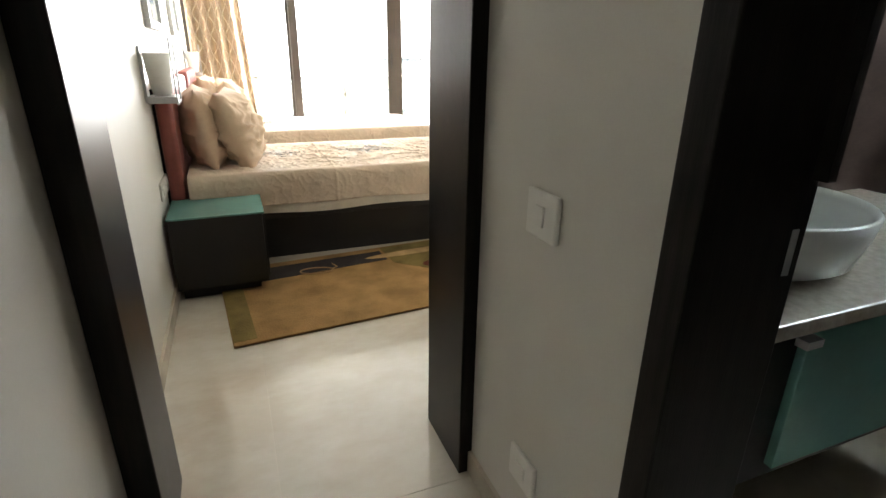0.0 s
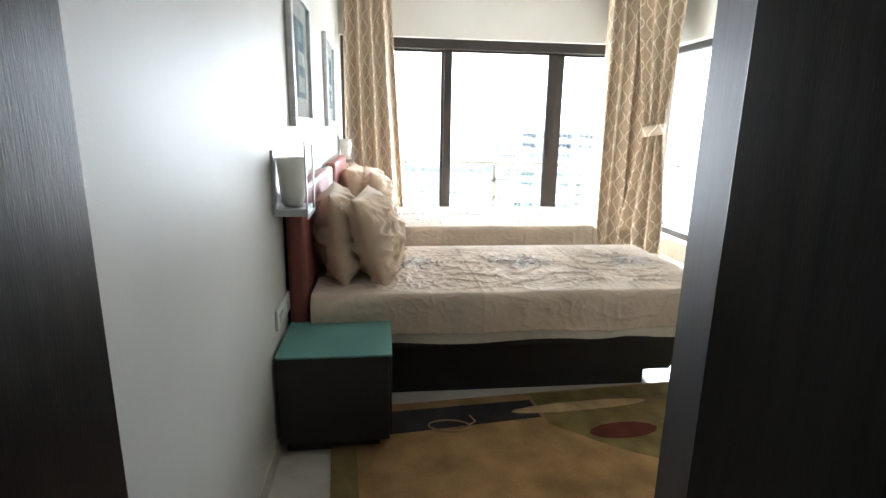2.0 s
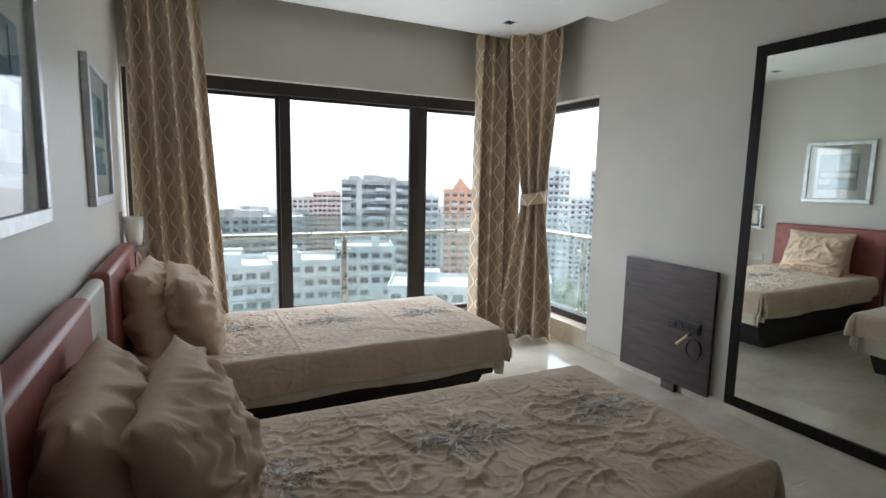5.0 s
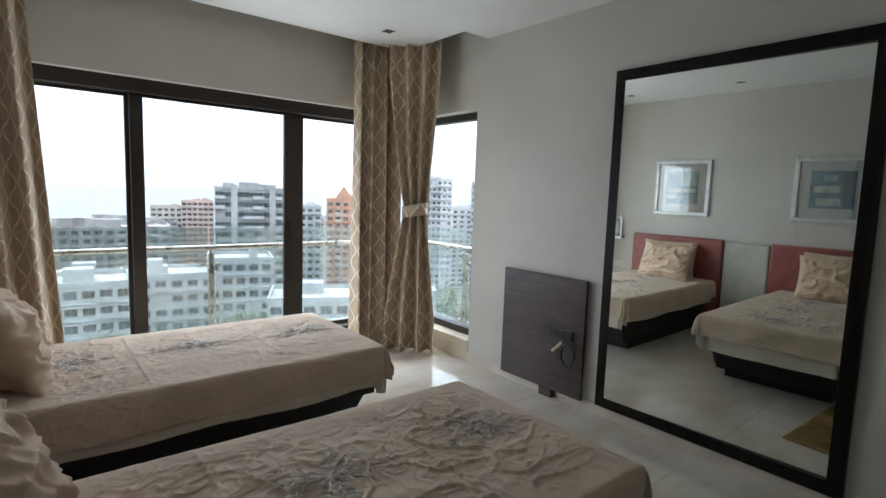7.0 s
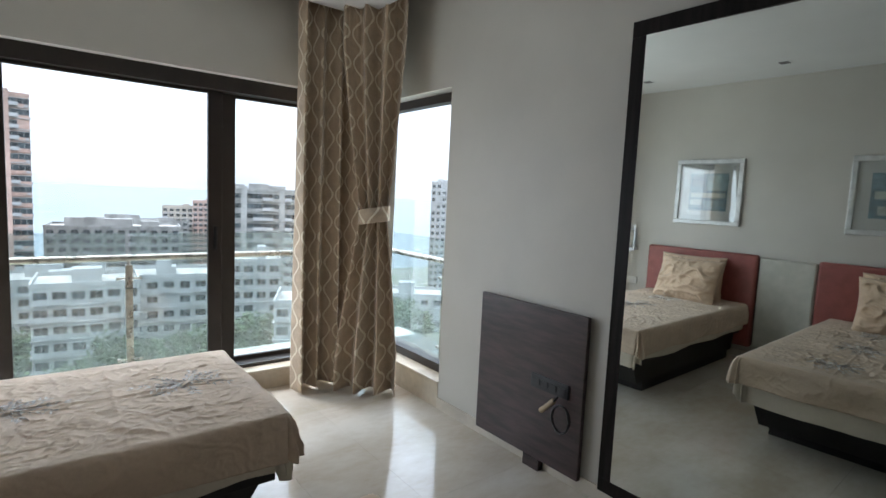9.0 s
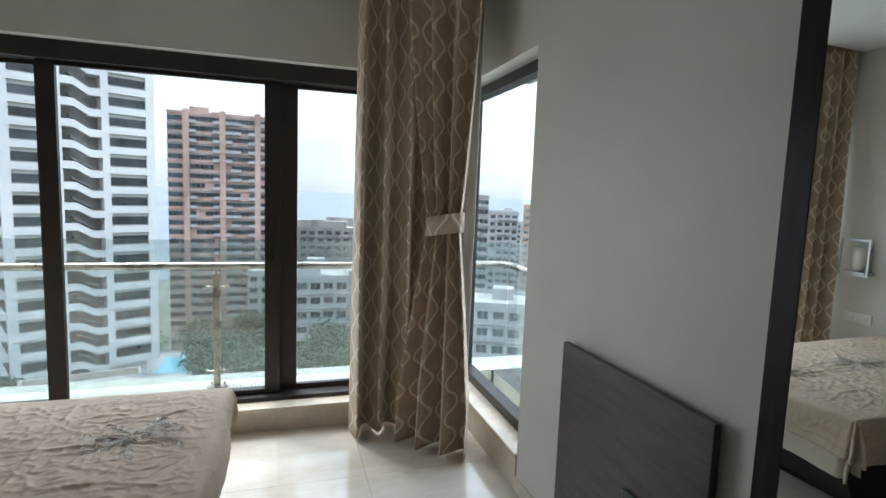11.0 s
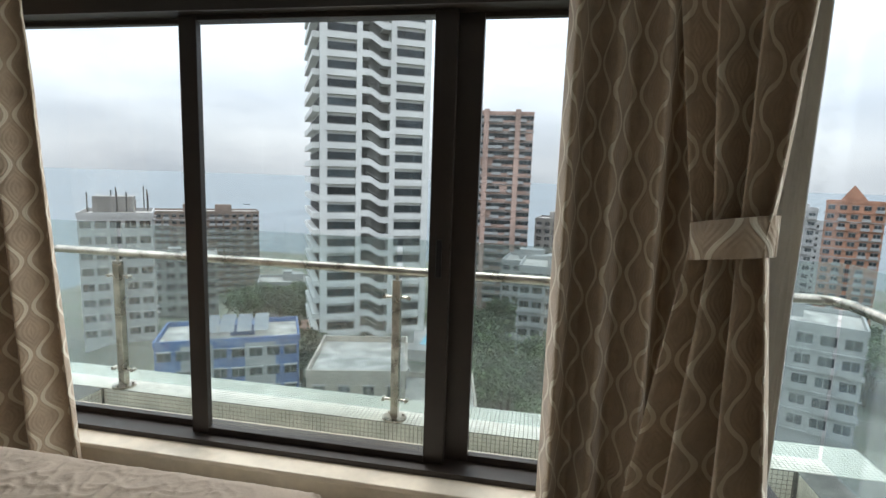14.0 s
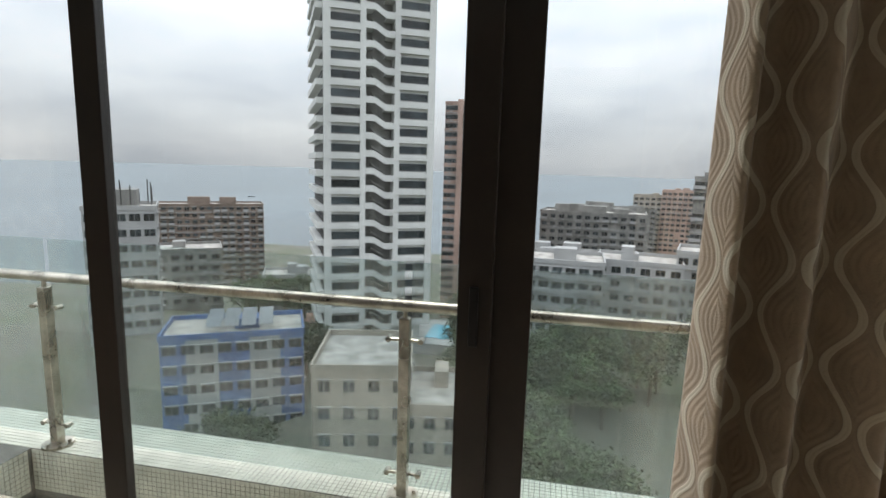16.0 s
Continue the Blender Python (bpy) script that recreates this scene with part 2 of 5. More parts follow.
# ---- mesh helpers ----
def box(bm, x0, x1, y0, y1, z0, z1, bevel=0.0, seg=2):
    b2 = bmesh.new()
    vs = [b2.verts.new((x, y, z)) for x in (x0, x1) for y in (y0, y1) for z in (z0, z1)]
    for f in ((0, 1, 3, 2), (4, 6, 7, 5), (0, 4, 5, 1), (2, 3, 7, 6), (0, 2, 6, 4), (1, 5, 7, 3)):
        b2.faces.new([vs[i] for i in f])
    if bevel:
        bmesh.ops.bevel(b2, geom=b2.edges[:], offset=bevel, segments=seg, profile=0.5, affect="EDGES")
    tmp = bpy.data.meshes.new("tmp")
    b2.to_mesh(tmp)
    b2.free()
    bm.from_mesh(tmp)
    bpy.data.meshes.remove(tmp)
    return bm


def cyl(bm, p, q, r, seg=14, r2=None):
    p, q = Vector(p), Vector(q)
    d = q - p
    m = Matrix.Translation((p + q) / 2) @ d.to_track_quat("Z", "Y").to_matrix().to_4x4()
    bmesh.ops.create_cone(bm, cap_ends=True, segments=seg, radius1=r, radius2=r if r2 is None else r2, depth=d.length, matrix=m)
    return bm


def lathe(bm, profile, centre, seg=28, sx=1.0, sy=1.0):
    rings = []
    for r, z in profile:
        rings.append([bm.verts.new((centre[0] + sx * r * math.cos(2 * math.pi * i / seg), centre[1] + sy * r * math.sin(2 * math.pi * i / seg), centre[2] + z)) for i in range(seg)])
    for a, b in zip(rings, rings[1:]):
        for i in range(seg):
            bm.faces.new((a[i], a[(i + 1) % seg], b[(i + 1) % seg], b[i]))
    bm.faces.new(list(reversed(rings[0])))
    return bm


def tube(bm, pts, r, seg=8):
    pts = [Vector(p) for p in pts]
    rings = []
    for i, p in enumerate(pts):
        d = (pts[min(i + 1, len(pts) - 1)] - pts[max(i - 1, 0)]).normalized()
        q = d.to_track_quat("Z", "Y")
        rings.append([bm.verts.new(p + q @ Vector((r * math.cos(2 * math.pi * k / seg), r * math.sin(2 * math.pi * k / seg), 0))) for k in range(seg)])
    for a, b in zip(rings, rings[1:]):
        for k in range(seg):
            bm.faces.new((a[k], a[(k + 1) % seg], b[(k + 1) % seg], b[k]))
    return bm


def mesh_of(name, bm, material, smooth=False):
    bmesh.ops.recalc_face_normals(bm, faces=bm.faces[:])
    me = bpy.data.meshes.new(name)
    bm.to_mesh(me)
    bm.free()
    for f in me.polygons:
        f.use_smooth = smooth
    me.materials.append(material)
    return me


def part(name, bm, material, parent=None, label="", smooth=False):
    ob = new(name, mesh_of(name, bm, material, smooth))
    ob.parent = parent
    return tagged(ob, label)


def solid(name, material, *dims, parent=None, label="", bevel=0.0):
    return part(name, box(bmesh.new(), *dims, bevel=bevel), material, parent, label)


def thing(name, at, label, category, group="", kind=""):
    ob = new(name)
    ob.location = at
    return tagged(ob, label, category, group, kind)


def under(ob, parent):
    """Hang a world-placed part below a thing that stands away from the origin."""
    ob.parent = parent
    base = parent
    off = Vector((0, 0, 0))
    while base:
        off += Vector(base.location)
        base = base.parent
    ob.matrix_parent_inverse = Matrix.Translation(-off)
    return ob


def wpart(name, bm, material, parent, label="", smooth=False):
    return under(part(name, bm, material, None, label, smooth), parent)


def wbox(name, material, parent, *dims, label="", bevel=0.0):
    return wpart(name, box(bmesh.new(), *dims, bevel=bevel), material, parent, label)


def structure(name, bm, material, label, category):
    return tagged(part(name, bm, material), label, category, kind="structure")


# ---- room ----
FZ = -0.03
XL, XR, YW, YS, ZC = 0.695, 4.12, 7.33, 2.36, 2.66
ZT = 2.84

bm = bmesh.new()
box(bm, 0.45, XL, 2.36, 7.66, FZ - 0.2, ZT)
structure("wall_west", bm, M_WALL, "greige painted wall behind the two bed heads", "wall")

bm = bmesh.new()
box(bm, XR, 4.35, 2.2, 6.40, FZ - 0.2, ZT)
box(bm, XR, 4.35, 6.40, 7.62, 2.12, ZT)
box(bm, XR, 4.35, 6.40, 7.62, FZ - 0.2, 0.13)
structure("wall_east", bm, M_WALL, "greige painted wall with the mirror and a corner window", "wall")

bm = bmesh.new()
box(bm, XL, 4.35, YW, 7.66, 2.14, ZT)
box(bm, XL, 0.705, YW, 7.66, 0.10, 2.14)
box(bm, XL, 4.10, YW + 0.01, 7.66, FZ - 0.2, 0.10)
structure("wall_north", bm, M_WALL, "greige wall above and below the wide window", "wall")

bm = bmesh.new()
box(bm, 1.62, 4.35, 2.16, YS, FZ - 0.2, ZT)
box(bm, 0.45, 0.74, 2.16, YS, FZ - 0.2, ZT)
box(bm, 0.74, 1.62, 2.16, YS, 2.12, ZT)
structure("wall_south", bm, M_WALL, "greige wall holding the bedroom doorway", "wall")

bm = bmesh.new()
box(bm, 0.45, 0.73, -1.2, 2.16, FZ - 0.2, ZT)
structure("wall_hall_west", bm, M_WALL, "greige passage wall beside the doorway", "wall")
bm = bmesh.new()
box(bm, 1.60, 1.79, 1.53, 2.16, FZ - 0.2, ZT)
box(bm, 1.60, 1.85, 0.66, 1.53, 2.14, ZT)
box(bm, 1.60, 1.85, -1.2, 0.66, FZ - 0.2, ZT)
structure("wall_hall_east", bm, M_WALL, "greige passage wall with switches beside the bathroom", "wall")
bm = bmesh.new()
box(bm, 0.45, 3.4, -1.4, -1.2, FZ - 0.2, ZT)
structure("wall_hall_south", bm, M_WALL, "plain wall closing the passage", "wall")
bm = bmesh.new()
box(bm, 0.45, 3.40, -1.2, 2.16, ZC - 0.2, ZC - 0.1)
structure("ceiling_hall", bm, M_CEIL, "plain white passage ceiling", "ceiling")

# bedroom false ceiling, cut back along the windows as a curtain pocket
bm = bmesh.new()
box(bm, XL, 3.86, YS, 7.12, ZC, ZT - 0.04)
box(bm, 3.86, XR, YS, 6.30, ZC, ZT - 0.04)
structure("ceiling", bm, M_CEIL, "white false ceiling ending in a curtain pocket", "ceiling")
bm = bmesh.new()
box(bm, 0.45, 4.35, YS - 0.2, 7.9, ZT, ZT + 0.15)
structure("ceiling_slab", bm, M_WALL, "concrete slab above the curtain pocket", "ceiling")

# floor: large marble slabs
floor = structure("floor", box(bmesh.new(), 0.45, 4.3, -1.2, 7.62, FZ - 0.3, FZ - 0.006), M_SKIRT, "polished beige marble floor", "floor")
slab_x = [0.45, 1.06, 2.02, 2.98, 3.42, 4.12]
slab_y = [-1.2, -0.2, 0.95, 2.1, 3.25, 4.4, 5.55, 6.7, 7.33]
for i in range(len(slab_x) - 1):
    for j in range(len(slab_y) - 1):
        if slab_x[i] > 1.6 and slab_y[j + 1] < 2.2:
            continue
        part("marble_slab", box(bmesh.new(), slab_x[i] + 0.0006, slab_x[i + 1] - 0.0006, slab_y[j] + 0.0006, slab_y[j + 1] - 0.0006, FZ - 0.006, FZ), M_FLOOR, floor)
structure("floor_bath", box(bmesh.new(), 1.60, 3.4, -1.2, 2.16, FZ - 0.3, FZ - 0.012), M_BATHTILE, "dark bathroom floor", "floor")

bm = bmesh.new()
box(bm, XL, XL + 0.012, YS, 7.33, FZ, FZ + 0.075)
box(bm, XR - 0.012, XR, YS, 5.44, FZ, FZ + 0.075)
box(bm, XR - 0.012, XR, 5.56, 6.40, FZ, FZ + 0.075)
box(bm, 1.588, 1.60, 1.53, 2.16, FZ, FZ + 0.075)
structure("baseboard", bm, M_SKIRT, "low beige marble skirting", "baseboard")
bm = bmesh.new()
box(bm, 0.70, 4.05, 7.29, 7.66, 0.10, 0.125, bevel=0.006)
structure("sill_north", bm, M_SILL, "beige marble sill under the wide window", "sill")
bm = bmesh.new()
box(bm, 0.708, 4.10, YW - 0.006, YW + 0.01, FZ, 0.10)
box(bm, XR - 0.006, XR + 0.002, 6.40, 7.33, FZ, 0.13)
structure("trim_sill_apron", bm, M_SILL, "beige marble apron below the windows", "trim")
bm = bmesh.new()
box(bm, XR - 0.012, 4.35, 6.40, 7.62, 0.13, 0.155, bevel=0.006)
structure("sill_east", bm, M_SILL, "beige marble sill under the corner window", "sill")


# ---- windows ----
def pane(parent, *dims):
    p = wbox("pane", M_GLASS, parent, *dims)
    p.visible_shadow = False
    return p


win = thing("window_1", (2.4, 7.6, 0.13), "wide bronze aluminium sliding window, closed", "window", kind="structure")
bm = bmesh.new()
box(bm, 0.705, 4.06, 7.40, 7.60, 2.045, 2.14)
box(bm, 0.705, 4.06, 7.40, 7.60, 0.125, 0.15)
box(bm, 0.705, 0.76, 7.40, 7.60, 0.15, 2.045)
box(bm, 3.98, 4.06, 7.40, 7.60, 0.15, 2.045)
wpart("window_frame", bm, M_ALU, win)


def sash(x0, x1, y0, s0, s1, handle=0):
    s = wpart("sash", bmesh.new(), M_ALU, win)
    bm = bmesh.new()
    box(bm, x0, x0 + s0, y0, y0 + 0.035, 0.15, 2.045, bevel=0.003)
    box(bm, x1 - s1, x1, y0, y0 + 0.035, 0.15, 2.045, bevel=0.003)
    box(bm, x0 + s0, x1 - s1, y0, y0 + 0.035, 2.025, 2.045, bevel=0.003)
    box(bm, x0 + s0, x1 - s1, y0, y0 + 0.035, 0.15, 0.182, bevel=0.003)
    s.data = mesh_of("sash", bm, M_ALU)
    p = wbox("pane", M_GLASS, s, x0 + s0, x1 - s1, y0 + 0.014, y0 + 0.02, 0.182, 2.025)
    p.parent = s
    p.matrix_parent_inverse = Matrix.Identity(4)
    p.visible_shadow = False
    if handle:
        h = part("sash_handle", box(bmesh.new(), x1 - 0.058, x1 - 0.034, y0 - 0.012, y0, 0.98, 1.14, bevel=0.004), M_BLACKPL, s)


sash(0.76, 1.785, 7.51, 0.05, 0.04)
sash(1.77, 2.99, 7.46, 0.085, 0.09, 1)
sash(2.97, 3.98, 7.51, 0.12, 0.06)

win2 = thing("window_2", (4.25, 7.0, 0.16), "bronze framed fixed corner window", "window", kind="structure")
bm = bmesh.new()
box(bm, 4.23, 4.31, 6.40, 7.60, 2.06, 2.12)
box(bm, 4.23, 4.31, 6.40, 7.60, 0.155, 0.215)
box(bm, 4.23, 4.31, 6.40, 6.44, 0.215, 2.06)
box(bm, 4.23, 4.31, 7.575, 7.60, 0.215, 2.06)
wpart("window_frame", bm, M_ALU, win2)
pane(win2, 4.266, 4.272, 6.44, 7.575, 0.215, 2.06)

# ---- bedroom doorway ----
dr = thing("door_1", (1.2, 2.26, FZ), "open black-stained wooden door and frame", "door", kind="structure")
bm = bmesh.new()
box(bm, 1.56, 1.615, 2.12, 2.385, FZ, 2.06, bevel=0.003)
wpart("jamb", bm, M_EBONY, dr)
bm = bmesh.new()
box(bm, 0.732, 0.798, 2.12, 2.385, FZ, 2.06, bevel=0.003)
wpart("jamb", bm, M_EBONY, dr)
bm = bmesh.new()
box(bm, 0.732, 1.615, 2.12, 2.385, 2.06, 2.12, bevel=0.003)
wpart("lintel", bm, M_EBONY, dr)
leaf = wpart("door_leaf", box(bmesh.new(), 0, 0.72, -0.02, 0.02, 0.01, 2.08, bevel=0.003), M_LEAFWOOD, dr)
leaf.matrix_parent_inverse = Matrix.Identity(4)
leaf.parent = None
leaf.parent = dr
leaf.location = (1.615 - 1.2, 2.395 - 2.26, 0)
leaf.rotation_euler = (0, 0, radians(62.5))

# ---- bathroom seen through its doorway ----
db = thing("door_2", (1.7, 1.5, FZ), "black-stained bathroom door lining with a strike plate", "door", kind="structure")
wbox("jamb", M_EBONY, db, 1.585, 1.795, 1.475, 1.53, FZ, 2.08, bevel=0.003)
wbox("jamb", M_EBONY, db, 1.585, 1.865, 0.66, 0.715, FZ, 2.08, bevel=0.003)
wbox("lintel", M_EBONY, db, 1.585, 1.865, 0.66, 1.53, 2.08, 2.14, bevel=0.003)
wbox("strike_plate", M_SATIN, db, 1.765, 1.777, 1.473, 1.475, 0.85, 0.92)
wbox("door_stop", M_EBONY, db, 1.778, 1.795, 1.455, 1.475, 0.99, 2.08)
structure("wall_bath_north", box(bmesh.new(), 1.79, 3.4, 2.06, 2.16, FZ, ZC - 0.2), M_BATHTILE, "dark brown tiled bathroom wall", "wall")
bm = bmesh.new()
box(bm, 3.3, 3.4, -1.2, 1.2, FZ, ZC - 0.2)
box(bm, 3.3, 3.4, 1.2, 2.0, FZ, 1.5)
box(bm, 3.3, 3.4, 1.2, 2.0, 2.1, ZC - 0.2)
box(bm, 3.3, 3.4, 2.0, 2.06, FZ, ZC - 0.2)
structure("wall_bath_east", bm, M_BATHGREY, "grey tiled bathroom wall with a window", "wall")
w3 = thing("window_3", (3.35, 1.35, 1.12), "bathroom window letting in daylight", "window", kind="structure")
bm = bmesh.new()
for dims in ((1.2, 2.0, 1.5, 1.54), (1.2, 2.0, 2.06, 2.1), (1.2, 1.24, 1.54, 2.06), (1.96, 2.0, 1.54, 2.06)):
    box(bm, 3.33, 3.37, *dims)
wpart("window_frame", bm, M_ALU, w3)
pane(w3, 3.347, 3.352, 1.24, 1.96, 1.54, 2.06).data.materials[0] = M_BATHPANE
van = thing("vanity_cabinet", (2.4, 1.78, FZ), "dark vanity cabinet with a teal glass door", "cabinet")
wbox("body", M_BEDBASE, van, 1.80, 2.9, 1.535, 2.06, 0.36, 0.715)
d1 = wbox("cabinet_door", M_TEAL, van, 1.945, 2.36, 1.512, 1.53, 0.40, 0.705, label="teal back-painted glass door", bevel=0.002)
d2 = wbox("cabinet_door", M_TEAL, van, 2.37, 2.88, 1.512, 1.53, 0.40, 0.705, bevel=0.002)
wbox("handle", M_SATIN, van, 1.905, 1.945, 1.49, 1.512, 0.685, 0.70, label="satin metal pull")
wtop = thing("vanity_worktop", (2.4, 1.78, 0.79), "speckled beige stone worktop on the vanity", "worktop")
wbox("slab", M_STONE, wtop, 1.80, 2.95, 1.49, 2.06, 0.717, 0.747, bevel=0.003)
bas = thing("wash_basin", (2.05, 1.77, 0.747), "white ceramic vessel basin on the worktop", "basin")
wpart("bowl", lathe(bmesh.new(), [(0.17, 0.0), (0.205, 0.02), (0.222, 0.08), (0.228, 0.12), (0.222, 0.124), (0.214, 0.11), (0.19, 0.05), (0.12, 0.025), (0.02, 0.02)], (2.05, 1.77, 0.747), seg=40, sx=1.05), M_CERAMIC, bas, smooth=True)
wpart("drain", cyl(bmesh.new(), (2.05, 1.77, 0.766), (2.05, 1.77, 0.773), 0.03), M_SATIN, bas)


# ---- switches and sockets ----
def plate(name, label, at, ry, w, h, rockers, material=M_PLASTIC, rocker_mat=None):
    """A wall plate whose face looks along +x before turning."""
    o = thing(name, at, label, "switch")
    o.rotation_euler = (0, 0, radians(ry))
    part("plate", box(bmesh.new(), 0, 0.012, -w / 2, w / 2, -h / 2, h / 2, bevel=0.004), material, o)
    for a, b in rockers:
        part("rocker", box(bmesh.new(), 0.012, 0.018, a, b, -h * 0.22, h * 0.22, bevel=0.002), rocker_mat or material, o)
    return o


plate("light_switch", "white plastic light switch on the passage wall", (1.60, 1.838, 0.853), 180, 0.105, 0.095, [(-0.014, 0.014)])
plate("wall_socket", "white plastic socket low on the passage wall", (1.60, 1.835, 0.228), 180, 0.105, 0.09, [(-0.02, 0.02)])
bs = plate("bedside_socket", "white plastic switch and socket strip beside the bed", (XL, 3.92, 0.50), 0, 0.34, 0.085, [(-0.14, -0.11), (-0.1, -0.07), (0.03, 0.06), (0.1, 0.13)])
plate("bedside_socket", "white plastic socket strip beyond the far bed", (XL, 6.93, 0.56), 0, 0.2, 0.08, [(-0.07, -0.03), (0.03, 0.07)])


# ---- beds ----
def cloth_noise(x, y, s, seed):
    return noise.noise(Vector((x * s, y * s, seed)))


def wrinkle(u, v, seed):
    """Height of the rumples of a spread at its own metres u, v."""
    wr = 0.007 * cloth_noise(u, v, 3.5, seed) + 0.004 * cloth_noise(u * 1.7, v, 11, seed + 3)
    ridge = abs(cloth_noise(u * 0.8 + v * 0.9, v - u * 0.5, 5.5, seed + 7))
    wr += 0.012 * (max(0, 0.10 - ridge) / 0.10) ** 1.3 * max(0, cloth_noise(u, v, 1.6, seed + 9) + 0.4)
    ridge2 = abs(cloth_noise(u - v * 0.6, v * 1.5, 8.5, seed + 17))
    wr += 0.008 * (max(0, 0.11 - ridge2) / 0.11) ** 1.2 * max(0, cloth_noise(u, v, 2.3, seed + 12) + 0.35)
    ridge3 = abs(cloth_noise(u * 1.2 + v * 0.3, v * 1.4 - u * 0.2, 15, seed + 27))
    wr += 0.005 * max(0, 0.16 - ridge3) / 0.16
    for d in (v - 0.5 - 0.02 * math.sin(2 * u), u - 0.78, u - 1.42):
        wr += 0.005 * max(0, 1 - abs(d) / 0.012)
    for fx, fy in ((0.62, 0.32), (1.25, 0.62), (1.62, 0.3)):
        r2 = math.hypot((u - fx) / 0.2, (v - fy) / 0.14)
        if r2 < 1:
            wr += 0.005 * (1 - r2) ** 0.4 * abs(cloth_noise(u, v, 38, seed + 50))
    return wr


def embroidery(seed, x0, y0, cx, cy, ztop):
    """One sprig of raised satin-stitch leaves and a lattice of stalks, following the cloth."""
    r = random.Random(int(seed * 10 + cx * 100))
    vs, fs = [], []

    def stitch(px, py, ang, length, width):
        ca, sa = math.cos(ang), math.sin(ang)
        n = len(vs)
        for f, w, h in ((0, 0, 0.001), (0.35, 1, 0.0025), (0.7, 0.8, 0.0025), (1, 0, 0.001), (0.7, -0.8, 0.0025), (0.35, -1, 0.0025)):
            x, y = px + ca * f * length - sa * w * width, py + sa * f * length + ca * w * width
            vs.append((x, y, ztop + wrinkle(x - x0, y - y0, seed) + h))
        fs.append((n, n + 1, n + 2, n + 3))
        fs.append((n, n + 3, n + 4, n + 5))
    for k in range(9):
        base = k * 0.698 + r.uniform(-0.15, 0.15)
        reach = r.uniform(0.10, 0.17)
        for q in range(6):
            f = 0.15 + 0.85 * q / 5
            px, py = cx + 1.25 * reach * f * math.cos(base), cy + 0.85 * reach * f * math.sin(base)
            for sgn in (-1, 1):
                stitch(px, py, base + sgn * r.uniform(0.5, 1.0), r.uniform(0.028, 0.046), 0.0055)
        stitch(cx, cy, base, reach * 0.95, 0.0025)
    me = bpy.data.meshes.new("embroidery")
    me.from_pydata(vs, [], fs)
    me.materials.append(M_THREAD)
    return new("embroidery", me)


def bedspread(seed, x0, x1, y0, y1, ztop, dropy, dropx, nx=360, ny=230):
    """A spread laid over the mattress: flat top, rounded edges, hanging sides with folds."""
    bm = bmesh.new()
    L, W = x1 - x0 + dropx, (y1 - y0) + 2 * dropy
    grid = []
    rr = 0.045
    for i in range(nx + 1):
        row = []
        for j in range(ny + 1):
            u, v = L * i / nx, -dropy + W * j / ny
            cx, cy = min(u, x1 - x0), min(max(v, 0), y1 - y0)
            ex, ey = u - cx, v - cy
            e = max(abs(ex), abs(ey))
            px, py, z = x0 + cx, y0 + cy, ztop
            wr = wrinkle(u, v, seed)
            if e > 1e-6:
                dx, dy = ex / math.hypot(ex, ey), ey / math.hypot(ex, ey)
                a = min(e / rr, math.pi / 2)
                out = rr * math.sin(a) * 0.55
                z -= rr * (1 - math.cos(a)) + max(0, e - rr * math.pi / 2)
                fold = 0.012 * math.sin((u - v) * 9 + 3 * cloth_noise(u, v, 2, seed)) * min(1, e / 0.15)
                if ex > 0.001 and abs(ey) > 0.001:
                    fold += 0.03 * math.sin(math.atan2(ey, ex) * 9) * min(1, e / 0.2)
                out += fold + 0.5 * wr + 0.012 * min(1, e / 0.1)
                px += dx * out
                py += dy * out
                z += 0.012 * cloth_noise(u, v, 3, seed + 21) * min(1, e / 0.1)
            else:
                edge = min(cx / 0.1, (x1 - x0 - cx) / 0.1, cy / 0.1, (y1 - y0 - cy) / 0.1, 1)
                z += wr * (0.35 + 0.65 * edge)
            row.append(bm.verts.new((px, py, z)))
        grid.append(row)
    for i in range(nx):
        for j in range(ny):
            bm.faces.new((grid[i][j], grid[i + 1][j], grid[i + 1][j + 1], grid[i][j + 1]))
    return bm


